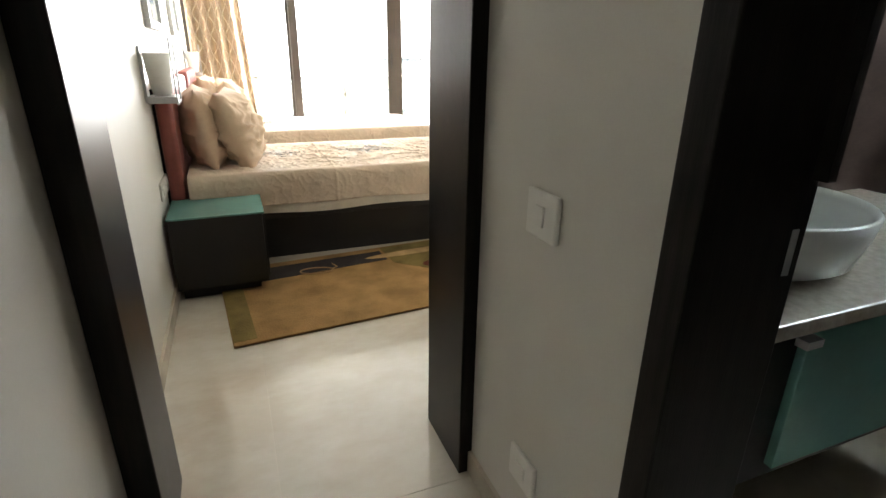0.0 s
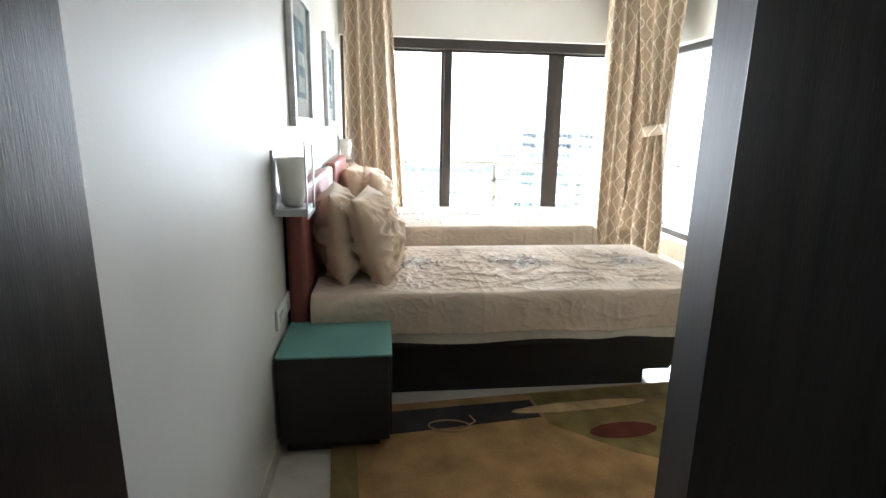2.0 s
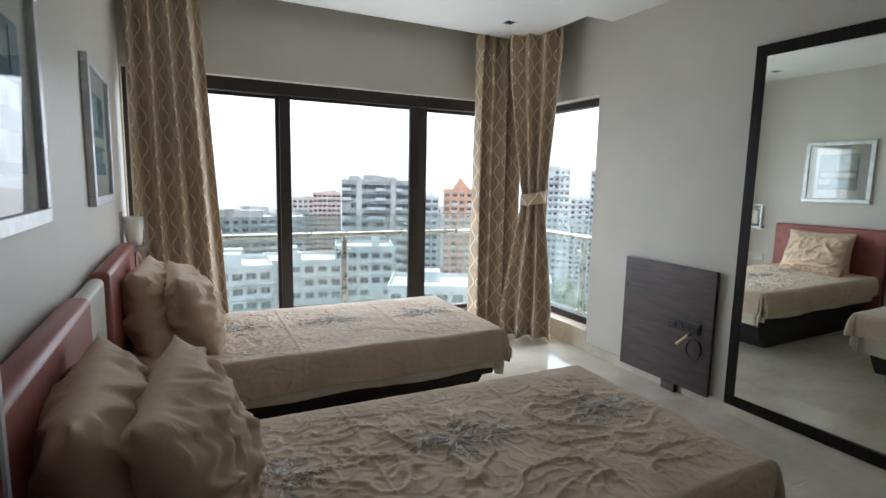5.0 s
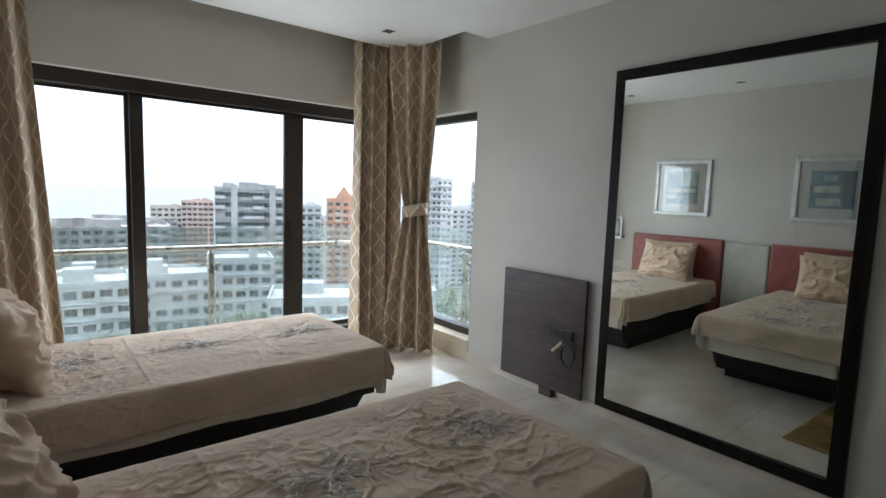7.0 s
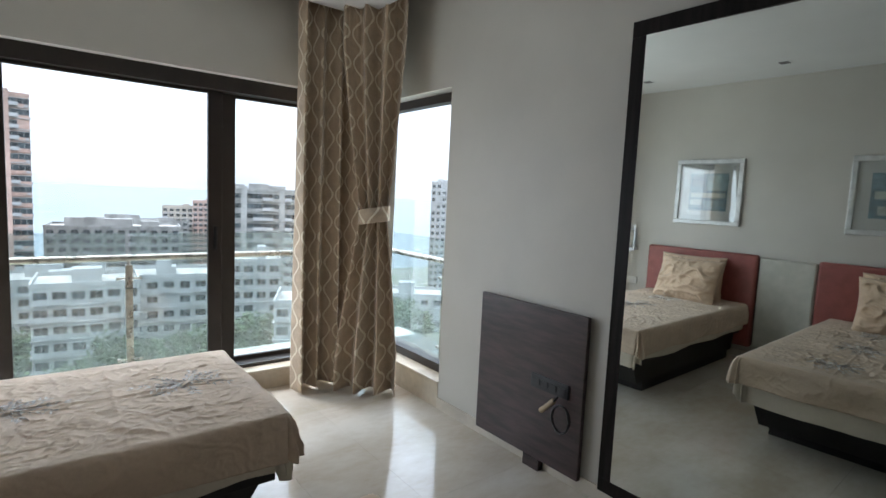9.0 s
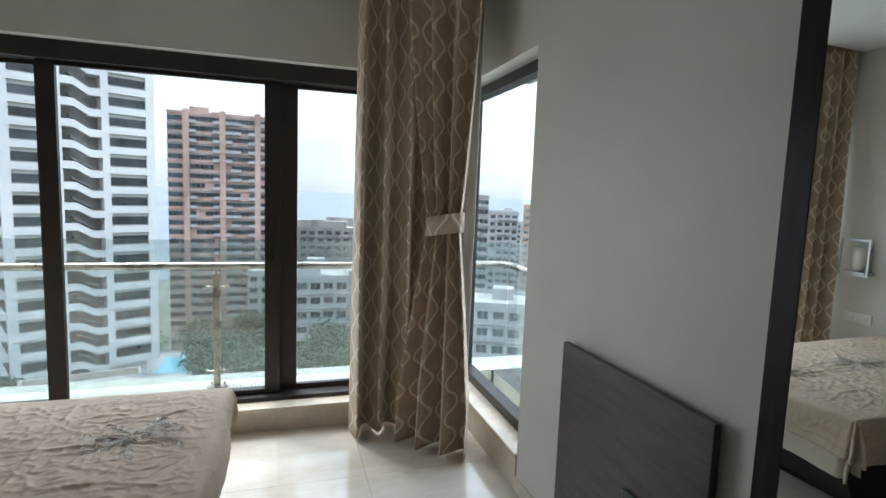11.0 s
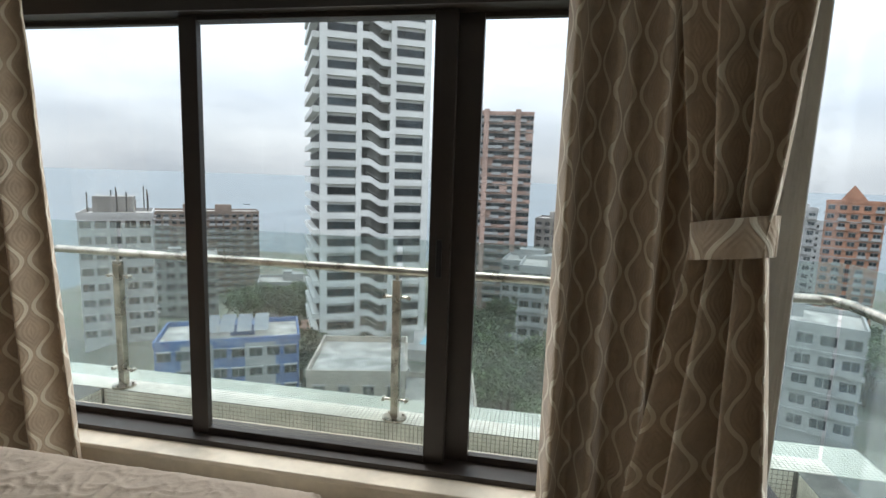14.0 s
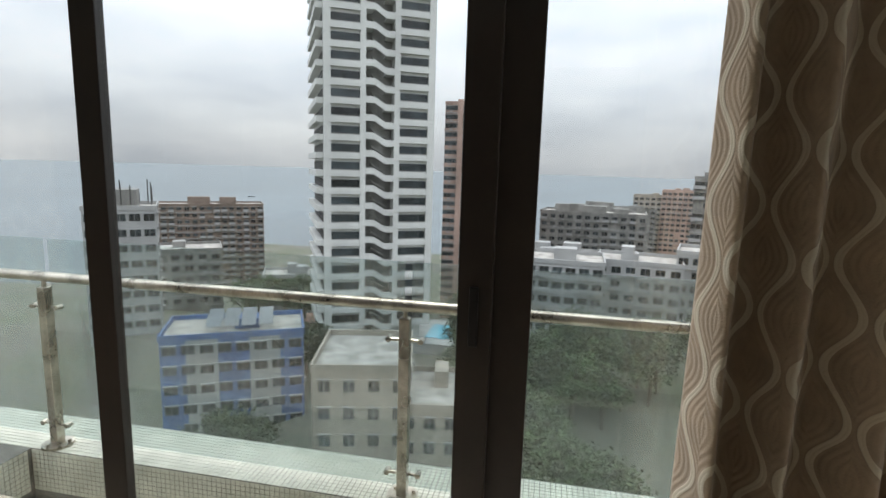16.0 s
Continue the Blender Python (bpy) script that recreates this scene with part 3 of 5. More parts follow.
def bed(y0, y1, seed, label):
    b = thing("bed", (1.8, (y0 + y1) / 2, FZ), label, "bed", "twin beds")
    x0, x1 = 0.80, 2.76
    bm = bmesh.new()
    box(bm, x0, x1 - 0.03, y0 + 0.02, y1 - 0.02, 0.235, 0.295, bevel=0.004)
    wpart("bed_frame", bm, M_BEDBASE, b)
    bm = bmesh.new()
    vs = [bm.verts.new(p) for p in [(0.82, y0 + 0.075, 0.06), (2.585, y0 + 0.075, 0.06), (2.585, y1 - 0.075, 0.06), (0.82, y1 - 0.075, 0.06), (0.82, y0 + 0.06, 0.235), (2.69, y0 + 0.06, 0.235), (2.69, y1 - 0.06, 0.235), (0.82, y1 - 0.06, 0.235)]]
    for f in ((3, 2, 1, 0), (4, 5, 6, 7), (0, 1, 5, 4), (1, 2, 6, 5), (2, 3, 7, 6), (3, 0, 4, 7)):
        bm.faces.new([vs[k] for k in f])
    wbox("foot_block", M_BEDBASE, b, 0.84, 2.46, y0 + 0.1, y1 - 0.1, FZ, 0.06)
    wpart("plinth", bm, M_BEDBASE, b)
    wbox("mattress", M_SHEET, b, x0, x1 - 0.01, y0 + 0.01, y1 - 0.01, 0.296, 0.495, label="mattress in a pale fitted sheet", bevel=0.04)
    sp = tagged(wpart("bedspread", bedspread(seed, x0, x1, y0, y1, 0.52, 0.215, 0.2), M_SPREAD, thing("bedspread", (1.8, (y0 + y1) / 2, 0.51), "rumpled beige cotton bedspread lying over the bed", "bedspread", "bedspreads"), smooth=True))
    for cx in (1.28, 1.88, 2.5):
        tagged(under(embroidery(seed, x0, y0, cx, (y0 + y1) / 2 + 0.06, 0.52), sp.parent), "pale grey satin-stitch flower sprig")
    s = sp.modifiers.new("thick", "SOLIDIFY")
    s.thickness, s.offset = 0.004, -1
    sp2 = wpart("under_sheet", bedspread(seed + 40, x0 + 0.01, x1 - 0.035, y0 + 0.032, y1 - 0.032, 0.497, 0.25, 0.29, 90, 60), M_SHEET, b, "paler sheet hanging below the spread", smooth=True)
    return b


bed(4.02, 4.96, 2.0, "single bed on a black tapered plinth, nearer the door")
bed(5.65, 6.61, 31.0, "single bed on a black tapered plinth, beside the window")

# ---- headboard ----
hb = thing("headboard", (0.72, 5.3, FZ), "long padded headboard in rose and grey leather panels", "headboard")
for y0, y1, m, lab, xf, zt in ((3.99, 5.10, M_PINK, "rose leather pad", 0.785, 0.995), (5.108, 5.572, M_CREAMPAD, "pale grey leather pad", 0.765, 0.975), (5.58, 6.68, M_PINK, "rose leather pad", 0.785, 0.995)):
    o = wbox("pad", m, hb, XL + 0.014, xf, y0, y1, 0.10, zt, label=lab, bevel=0.022)
    for f in o.data.polygons:
        f.use_smooth = len(f.vertices) == 4 and f.area < 0.05
wbox("backing_board", M_EBONY, hb, XL, XL + 0.014, 4.02, 6.65, 0.12, 0.96)


# ---- pillows ----
def pillow_mesh(seed, w=0.64, h=0.46, t=0.23):
    bm = bmesh.new()
    nu, nv = 64, 48
    sides = []
    for s in (1, -1):
        g = []
        for i in range(nu + 1):
            row = []
            for j in range(nv + 1):
                u, v = -1 + 2 * i / nu, -1 + 2 * j / nv
                pin = 1 - 0.06 * (1 - u * u) * abs(v) ** 3
                pin2 = 1 - 0.07 * (1 - v * v) * abs(u) ** 3
                th = t / 2 * (max(0, 1 - abs(u) ** 2.2) ** 0.62) * (max(0, 1 - abs(v) ** 2.2) ** 0.62)
                x, y = u * w / 2 * pin2, v * h / 2 * pin
                edge = max(abs(u), abs(v))
                rad = math.atan2(v, u)
                wr = 0.012 * noise.noise(Vector((x * 9, y * 9, seed + s))) + 0.007 * math.sin(rad * 15 + seed) * edge ** 2
                for q in range(3):
                    rg = abs(noise.noise(Vector((x * (4 + 2 * q) + y * (7 - q), y * (5 + q) - x * 4, seed + 5 + s + 3 * q))))
                    wr += 0.022 / (1 + 0.6 * q) * max(0, 0.16 - rg) / 0.16
                z = s * (th + wr * min(1, (1 - edge) * 6))
                if edge > 0.999:
                    z = 0.004 * math.sin(18 * (u + v) + seed)
                row.append(bm.verts.new((x, y, z)))
            g.append(row)
        for i in range(nu):
            for j in range(nv):
                q = (g[i][j], g[i + 1][j], g[i + 1][j + 1], g[i][j + 1])
                bm.faces.new(q if s > 0 else q[::-1])
        sides.append(g)
    bmesh.ops.remove_doubles(bm, verts=bm.verts[:], dist=0.0006)
    return bm


def pillow(seed, x, y, z, lean, twist=0, label="peach cotton pillow leaning on the headboard"):
    o = thing("pillow", (x, y, z), label, "pillow", "bed pillows")
    o.matrix_world = Matrix.Translation((x, y, z)) @ Matrix.Rotation(radians(twist), 4, "Z") @ Matrix.Rotation(radians(90 - lean), 4, "Y") @ Matrix.Rotation(radians(90), 4, "Z")
    c = part("cover", pillow_mesh(seed), M_PILLOW, o, smooth=True)
    return o


pillow(1.0, 0.895, 4.46, 0.725, 8, 3)
pillow(5.0, 1.085, 4.44, 0.715, 20, -5, "creased peach pillow leaning on another pillow")
pillow(9.0, 0.895, 6.14, 0.715, 9, -3)
pillow(13.0, 1.085, 6.09, 0.705, 22, 5, "creased peach pillow leaning on another pillow")

# ---- bedside table ----
ns = thing("bedside_table", (0.92, 3.84, FZ), "black wooden bedside table with a frosted teal glass top", "bedside table")
wbox("body", M_BEDBASE, ns, 0.712, 1.14, 3.635, 4.00, 0.03, 0.392, bevel=0.004)
wbox("drawer_front", M_BEDBASE, ns, 1.14, 1.15, 3.64, 3.995, 0.05, 0.385, bevel=0.002)
wbox("plinth", M_BEDBASE, ns, 0.73, 1.1, 3.68, 3.97, FZ, 0.03)
wbox("glass_top", M_TEAL, ns, 0.71, 1.152, 3.628, 4.005, 0.3925, 0.402, label="frosted teal glass top", bevel=0.002)


# ---- wall lamps ----
def wall_lamp(y, label):
    o = thing("wall_lamp", (XL, y, 0.94), label, "wall lamp", "bedside wall lamps")
    part("wall_plate", box(bmesh.new(), 0, 0.012, -0.05, 0.05, -0.03, 0.22, bevel=0.002), M_SATIN, o)
    part("tray", box(bmesh.new(), 0.012, 0.135, -0.085, 0.085, -0.03, 0.0, bevel=0.003), M_SATIN, o)
    bm = bmesh.new()
    for a, b, c, d in ((-0.11, -0.095, -0.035, 0.255), (0.095, 0.11, -0.035, 0.255), (-0.095, 0.095, -0.035, -0.02), (-0.095, 0.095, 0.24, 0.255)):
        box(bm, 0.136, 0.142, a, b, c, d)
    part("front_frame", bm, M_SATIN, o)
    prof = [(0.03, 0.002), (0.038, 0.004), (0.048, 0.05), (0.055, 0.12), (0.059, 0.19), (0.056, 0.19), (0.052, 0.12), (0.043, 0.05), (0.026, 0.012)]
    part("shade", lathe(bmesh.new(), prof, (0.072, 0, 0)), M_FROST, o, "frosted white glass cup", smooth=True)
    return o


wall_lamp(3.88, "satin metal wall lamp with a frosted glass cup")
wall_lamp(6.93, "satin metal wall lamp by the curtain")


# ---- pictures ----
M_ART = [mat("art_%d" % i, c, 0.7, var=0.18, scale=14, bscale=50) for i, c in enumerate([(0.10, 0.22, 0.28), (0.30, 0.45, 0.48), (0.04, 0.10, 0.16), (0.50, 0.56, 0.52), (0.18, 0.33, 0.40)])]


def picture(y0, y1, z0, z1, blocks, label):
    o = thing("framed_picture", (XL, (y0 + y1) / 2, (z0 + z1) / 2), label, "picture", "framed pictures")
    w, h, f = (y1 - y0) / 2, (z1 - z0) / 2, 0.045
    bm = bmesh.new()
    box(bm, 0, 0.032, -w, w, h - f, h, bevel=0.006)
    box(bm, 0, 0.032, -w, w, -h, -h + f, bevel=0.006)
    box(bm, 0, 0.032, -w, -w + f, -h + f, h - f, bevel=0.006)
    box(bm, 0, 0.032, w - f, w, -h + f, h - f, bevel=0.006)
    part("frame", bm, M_SILVER, o, "brushed silver frame")
    part("mount", box(bmesh.new(), 0.004, 0.010, -w + f, w - f, -h + f, h - f), M_MAT, o)
    aw, ah = (w - f) * 0.66, (h - f) * 0.66
    art = part("artwork", box(bmesh.new(), 0.010, 0.0115, -aw, aw, -ah, ah), M_ART[0], o, "abstract blue and white painting")
    for k, (a, b, c, d, mi) in enumerate(blocks):
        part("colour_block", box(bmesh.new(), 0.0115, 0.0125 + 0.0003 * k, a * aw, b * aw, c * ah, d * ah), M_ART[mi], art)
    g = part("glazing", box(bmesh.new(), 0.018, 0.020, -w + f, w - f, -h + f, h - f), M_CLEAR, o)
    g.visible_shadow = False


picture(4.30, 4.96, 1.25, 1.915, [(-0.95, -0.5, -0.95, 0.95, 2), (-0.35, 0.85, -0.15, 0.2, 3), (-0.2, 0.45, 0.45, 0.8, 1), (-0.4, 0.7, -0.85, -0.45, 3), (0.55, 0.95, 0.3, 0.9, 4)], "silver-framed abstract painting above the nearer bed")
picture(5.80, 6.46, 1.25, 1.915, [(-0.95, 0.1, 0.1, 0.95, 1), (0.2, 0.9, 0.3, 0.9, 2), (-0.9, 0.9, -0.3, -0.05, 3), (-0.9, 0.2, -0.9, -0.45, 4), (0.3, 0.95, -0.7, -0.4, 3)], "silver-framed abstract painting above the farther bed")

# ---- mirror ----
mi = thing("wall_mirror", (4.08, 4.4, 1.1), "tall wall mirror in a wide black wooden frame", "mirror")
Y0, Y1, Z0, Z1, F = 3.73, 5.085, 0.045, 2.21, 0.068
for dims in ((Y0, Y1, Z1 - F, Z1), (Y0, Y1, Z0, Z0 + F), (Y0, Y0 + F, Z0 + F, Z1 - F), (Y1 - F, Y1, Z0 + F, Z1 - F)):
    wbox("frame_rail", M_EBONY, mi, XR - 0.035, XR, *dims, bevel=0.003)
glass = part("mirror_glass", box(bmesh.new(), -0.002, 0.002, -(Y1 - Y0) / 2 + F, (Y1 - Y0) / 2 - F, Z0 + F - 1.1, Z1 - F - 1.1), M_MIRROR, mi, "silvered mirror glass")
glass.location = (XR - 0.020 - 4.08, (Y0 + Y1) / 2 - 4.4, 0)
glass.rotation_euler = (0, 0, radians(1.2))

# ---- wenge panel with sockets ----
tv = thing("wall_panel", (4.07, 5.57, 0.45), "dark wenge media panel on the wall", "panel")
wbox("board", M_WENGE, tv, XR - 0.045, XR - 0.02, 5.195, 5.955, 0.03, 0.86, bevel=0.002)
wbox("batten", M_WENGE, tv, XR - 0.02, XR, 5.26, 5.90, 0.09, 0.80)
wbox("cable_cover", M_WENGE, tv, XR - 0.05, XR - 0.014, 5.445, 5.555, FZ, 0.03)
ts = plate("media_socket", "black socket strip on the wenge panel", (XR - 0.045, 5.40, 0.46), 180, 0.25, 0.075, [(-0.11, -0.06), (-0.045, -0.005), (0.01, 0.05), (0.065, 0.11)], M_BLACKPL)
cb = thing("cable_coil", (4.02, 5.30, 0.38), "coiled black cable with a taped beige end", "cable")
pts = [(4.03, 5.31, 0.44), (4.01, 5.33, 0.40)]
for k in range(34):
    a = k / 33 * 4.4 * math.pi
    pts.append((4.015 + 0.006 * math.sin(a * 1.7), 5.275 + 0.055 * math.cos(a + 0.5), 0.335 + 0.07 * math.sin(a + 0.5) + 0.004 * k / 33))
wpart("cord", tube(bmesh.new(), pts, 0.0055), M_BLACKPL, cb, smooth=True)
wpart("taped_end", tube(bmesh.new(), [(4.015, 5.32, 0.42), (4.005, 5.35, 0.385), (4.0, 5.39, 0.345)], 0.014), mat("tape", (0.55, 0.42, 0.28), 0.6), cb, "beige taped cable end", smooth=True)

# ---- downlights ----
for x, y in ((3.43, 6.71), (1.20, 5.40), (1.22, 6.60)):
    dl = thing("recessed_downlight", (x, y, ZC), "small square recessed downlight, switched off", "downlight", "ceiling downlights")
    part("trim", box(bmesh.new(), -0.05, 0.05, -0.05, 0.05, -0.004, 0.0, bevel=0.001), M_CEIL, dl)
    part("recess", box(bmesh.new(), -0.036, 0.036, -0.036, 0.036, -0.007, -0.003), M_BLACKPL, dl)


# ---- rug and cord ----
rug = thing("rug", (0.95, 3.09, FZ), "worn tan rug with olive, charcoal and red shapes", "rug")
rug.rotation_euler = (0, 0, radians(4.5))
part("field", box(bmesh.new(), 0, 2.55, 0, 0.88, 0.0, 0.013, bevel=0.006), M_RUG_TAN, rug)


def rug_shape(pts, z, material, label=""):
    bm = bmesh.new()
    top = [bm.verts.new((x, y, z)) for x, y in pts]
    low = [bm.verts.new((x, y, 0.005)) for x, y in pts]
    bm.faces.new(top)
    for i in range(len(pts)):
        k = (i + 1) % len(pts)
        bm.faces.new((top[i], low[i], low[k], top[k]))
    return part("pile_shape", bm, material, rug, label)


rug_shape([(0.004, 0.03), (0.10, 0.03), (0.10, 0.85), (0.004, 0.85)], 0.0142, M_RUG_OLIVE)
rug_shape([(0.16, 0.63), (0.93, 0.66), (0.93, 0.81), (0.16, 0.81)], 0.0148, M_RUG_DARK, "charcoal bar")
arc = [(0.95 + 0.5 * k / 10, 0.60 - 0.35 * math.sin(k / 10 * 1.57)) for k in range(11)]
rug_shape(arc + [(1.9, 0.2), (1.9, 0.86), (0.95, 0.86)], 0.0142, M_RUG_OLIVE, "olive curved field")
rug_shape([(1.25 + 0.16 * math.cos(a / 12 * 6.283), 0.5 + 0.06 * math.sin(a / 12 * 6.283)) for a in range(12)], 0.0152, M_RUG_RED, "dark red oval")
rug_shape([(1.15 + 0.34 * math.cos(a / 16 * 6.283), 0.72 + 0.04 * math.sin(a / 16 * 6.283)) for a in range(16)], 0.0152, M_RUG_SAND)
rug_shape([(1.95, 0.02), (2.53, 0.02), (2.53, 0.42), (1.95, 0.42)], 0.0142, M_RUG_SAND)
rug_shape([(2.1, 0.44), (2.53, 0.44), (2.53, 0.86), (2.1, 0.86)], 0.0145, M_RUG_OLIVE)
cd = thing("loop_of_twine", (1.4, 3.77, FZ), "loop of brown twine lying on the rug", "twine")
pts = [(1.40 + 0.09 * math.cos(a / 24 * 6.5), 3.775 + 0.045 * math.sin(a / 24 * 6.5) - 0.01 * math.cos(a / 4), FZ + 0.02) for a in range(25)] + [(1.52, 3.80, FZ + 0.02), (1.50, 3.85, FZ + 0.02)]
wpart("strand", tube(bmesh.new(), pts, 0.0035), M_ROPE, cd, smooth=True)


# ---- curtains ----
def curtain(name, label, path_fn, z0, z1, cloth, folds, depth, seed, nu=220, nv=70, tie=None):
    """path_fn(s, k) gives plan position and normal for s in 0..1 at height fraction k."""
    o = thing(name, path_fn(0.5, 0)[0].to_3d() + Vector((0, 0, z0)), label, "curtain", "window curtains")
    bm = bmesh.new()
    uvl = bm.loops.layers.uv.new("UVMap")
    grid, uvs = [], []
    for j in range(nv + 1):
        k = j / nv
        z = z0 + (z1 - z0) * k
        row = []
        for i in range(nu + 1):
            s = i / nu
            p, nrm, squeeze = path_fn(s, k)
            ph = 2 * math.pi * folds * (s + 0.02 * noise.noise(Vector((s * 6, seed, k * 1.2))))
            amp = depth * (0.6 + 0.4 * (1 - k)) * (0.8 + 0.5 * noise.noise(Vector((s * 5, seed + 4, 0.3)))) * squeeze
            wv = math.sin(ph)
            off = amp * wv + 0.006 * noise.noise(Vector((s * 30, k * 9, seed)))
            q = p + nrm * off + Vector((nrm.y, -nrm.x)) * (-0.006 * squeeze * math.cos(ph))
            row.append(bm.verts.new((q.x, q.y, z)))
        grid.append(row)
    arc = [0.0]
    mid = grid[nv // 3]
    for a, b in zip(mid, mid[1:]):
        arc.append(arc[-1] + (b.co - a.co).length)
    for j in range(nv):
        for i in range(nu):
            f = bm.faces.new((grid[j][i], grid[j][i + 1], grid[j + 1][i + 1], grid[j + 1][i]))
            for lp, (a, b) in zip(f.loops, ((i, j), (i + 1, j), (i + 1, j + 1), (i, j + 1))):
                lp[uvl].uv = (arc[a], (z1 - z0) * b / nv)
    ob = wpart("drape", bm, M_CURTAIN, o, smooth=True)
    sm = ob.modifiers.new("thick", "SOLIDIFY")
    sm.thickness, sm.offset = 0.004, 0
    return o


def straight(a, b, flare=0.0):
    a, b = Vector(a), Vector(b)
    d = b - a
    nrm = Vector((d.y, -d.x)).normalized()

    def fn(s, k):
        c = 1 + flare * (1 - k)
        m = (a + b) / 2
        return m + d * (s - 0.5) * c, nrm, 1.0
    return fn


def left_path(s, k):
    x1 = 1.19 + 0.16 * (1 - k)
    return Vector((0.745 + (x1 - 0.745) * s, 7.185)), Vector((0.0, -1.0)), 1.0


curtain("curtain", "brown ogee-patterned curtain drawn to the headboard side", left_path, FZ + 0.02, 2.80, 1.7, 3.9, 0.115, 3.0, nu=320)
curtain("curtain", "brown ogee-patterned curtain hanging in the corner", straight((3.40, 7.19), (3.90, 7.185), 0.07), FZ + 0.02, 2.80, 1.6, 3.7, 0.125, 8.3, nu=320)


def tied(s, k):
    """Corner curtain gathered by a tie-back at about 1.3 m."""
    a, b = Vector((3.66, 7.05)), Vector((3.98, 6.72))
    kt = 0.452
    g = abs(k - kt)
    width = 0.42 + 0.58 * min(1, (g / 0.42)) ** 0.8 if k > kt else 0.42 + 0.62 * min(1, g / 0.35) ** 0.9
    c = Vector((3.82, 6.885)) + Vector((0.03, -0.01)) * max(0, 1 - g / 0.4)
    d = b - a
    nrm = Vector((d.y, -d.x)).normalized()
    return c + d * (s - 0.5) * width, nrm, 0.6 + 0.4 * min(1, g / 0.3)


tc_ob = curtain("curtain", "brown ogee-patterned curtain gathered by a tie-back in the corner", tied, FZ + 0.02, 2.80, 1.4, 3.2, 0.10, 15.0, nu=320)
bm = bmesh.new()
uvl = bm.loops.layers.uv.new("UVMap")
ring = []
for i in range(33):
    a = 2 * math.pi * i / 32
    d = Vector((3.98 - 3.71, 6.74 - 7.07)).normalized()
    n2 = Vector((d.y, -d.x))
    c = Vector((3.85, 6.875)) + d * 0.115 * math.cos(a) + n2 * 0.07 * math.sin(a)
    ring.append([bm.verts.new((c.x, c.y, 1.205 + 0.02 * math.cos(a))), bm.verts.new((c.x, c.y, 1.31 + 0.02 * math.cos(a)))])
for i in range(32):
    f = bm.faces.new((ring[i][0], ring[i + 1][0], ring[i + 1][1], ring[i][1]))
    for lp, (u, v) in zip(f.loops, ((i, 0), (i + 1, 0), (i + 1, 0.1), (i, 0.1))):
        lp[uvl].uv = (u * 0.018 if v == 0 or v == 0.1 else 0, v)
tie = wpart("tie_back", bm, M_CURTAIN, tc_ob, "band of the same cloth", smooth=True)
tie.modifiers.new("thick", "SOLIDIFY").thickness = 0.005


def lining_path(s, k):
    a, b = Vector((3.97, 7.06)), Vector((4.03, 6.88 + 0.05 * (1 - k)))
    d = b - a
    return a + d * s, Vector((d.y, -d.x)).normalized(), 0.6


ln = curtain("sheer_curtain", "pale lining cloth behind the tied curtain", lining_path, FZ + 0.03, 2.80, 0.5, 2, 0.02, 22.0, nu=60, nv=30)
ln.children[0].data.materials[0] = M_LINING

# ---- balcony ledge and railing ----
LZ = -0.10
bm = bmesh.new()
box(bm, -0.6, 5.25, 8.27, 8.62, LZ - 0.6, LZ - 0.004)
box(bm, -0.6, 0.49, 7.68, 8.27, LZ - 0.6, LZ - 0.004)
box(bm, 4.78, 5.25, 5.9, 8.27, LZ - 0.6, LZ - 0.004)
structure("ledge", bm, M_GROUT, "mosaic-tiled balcony ledge", "ledge")
structure("ledge_trough", box(bmesh.new(), 0.49, 4.78, 7.68, 8.27, LZ - 0.6, LZ - 0.36), M_LEDGE, "shallow trough between window and ledge", "ledge")
structure("ledge_trough_side", box(bmesh.new(), 4.36, 4.78, 5.9, 7.68, LZ - 0.6, LZ - 0.36), M_LEDGE, "shallow trough beside the corner window", "ledge")


def mosaic(name, quads):
    """Small square tiles standing 2 mm proud of the grout."""
    vs, fs = [], []
    for o, ex, ey, en in quads:
        n = len(vs)
        for h in (0, 1):
            for a, b in ((0, 0), (1, 0), (1, 1), (0, 1)):
                vs.append(o + ex * a + ey * b + en * h)
        fs += [(n + 4, n + 5, n + 6, n + 7), (n, n + 1, n + 5, n + 4), (n + 1, n + 2, n + 6, n + 5), (n + 2, n + 3, n + 7, n + 6), (n + 3, n, n + 4, n + 7)]
    me = bpy.data.meshes.new(name)
    me.from_pydata([tuple(v) for v in vs], [], fs)
    me.materials.append(M_MOSAIC)
    return tagged(new(name, me), "small cream square mosaic tiles on the balcony ledge", "mosaic", kind="stuff")


T, G = 0.0262, 0.0225
X, Y, Z = Vector((G, 0, 0)), Vector((0, G, 0)), Vector((0, 0, G))
quads = []
for i in range(163):
    for j in range(9):
        quads.append((Vector((0.495 + i * T, 8.27, LZ - 0.03 - j * T)), X, Z, Vector((0, -0.003, 0))))
for i in range(int(5.8 / T)):
    for j in range(13):
        quads.append((Vector((-0.55 + i * T, 8.272 + j * T, LZ - 0.004)), X, Y, Vector((0, 0, 0.003))))
for i in range(21):
    for j in range(9):
        quads.append((Vector((0.49, 7.7 + i * T, LZ - 0.03 - j * T)), Y, Z, Vector((0.003, 0, 0))))
for i in range(80):
    for j in range(9):
        quads.append((Vector((4.78, 6.15 + i * T, LZ - 0.03 - j * T)), Y, Z, Vector((-0.003, 0, 0))))
mosaic("mosaic_tiles", quads)

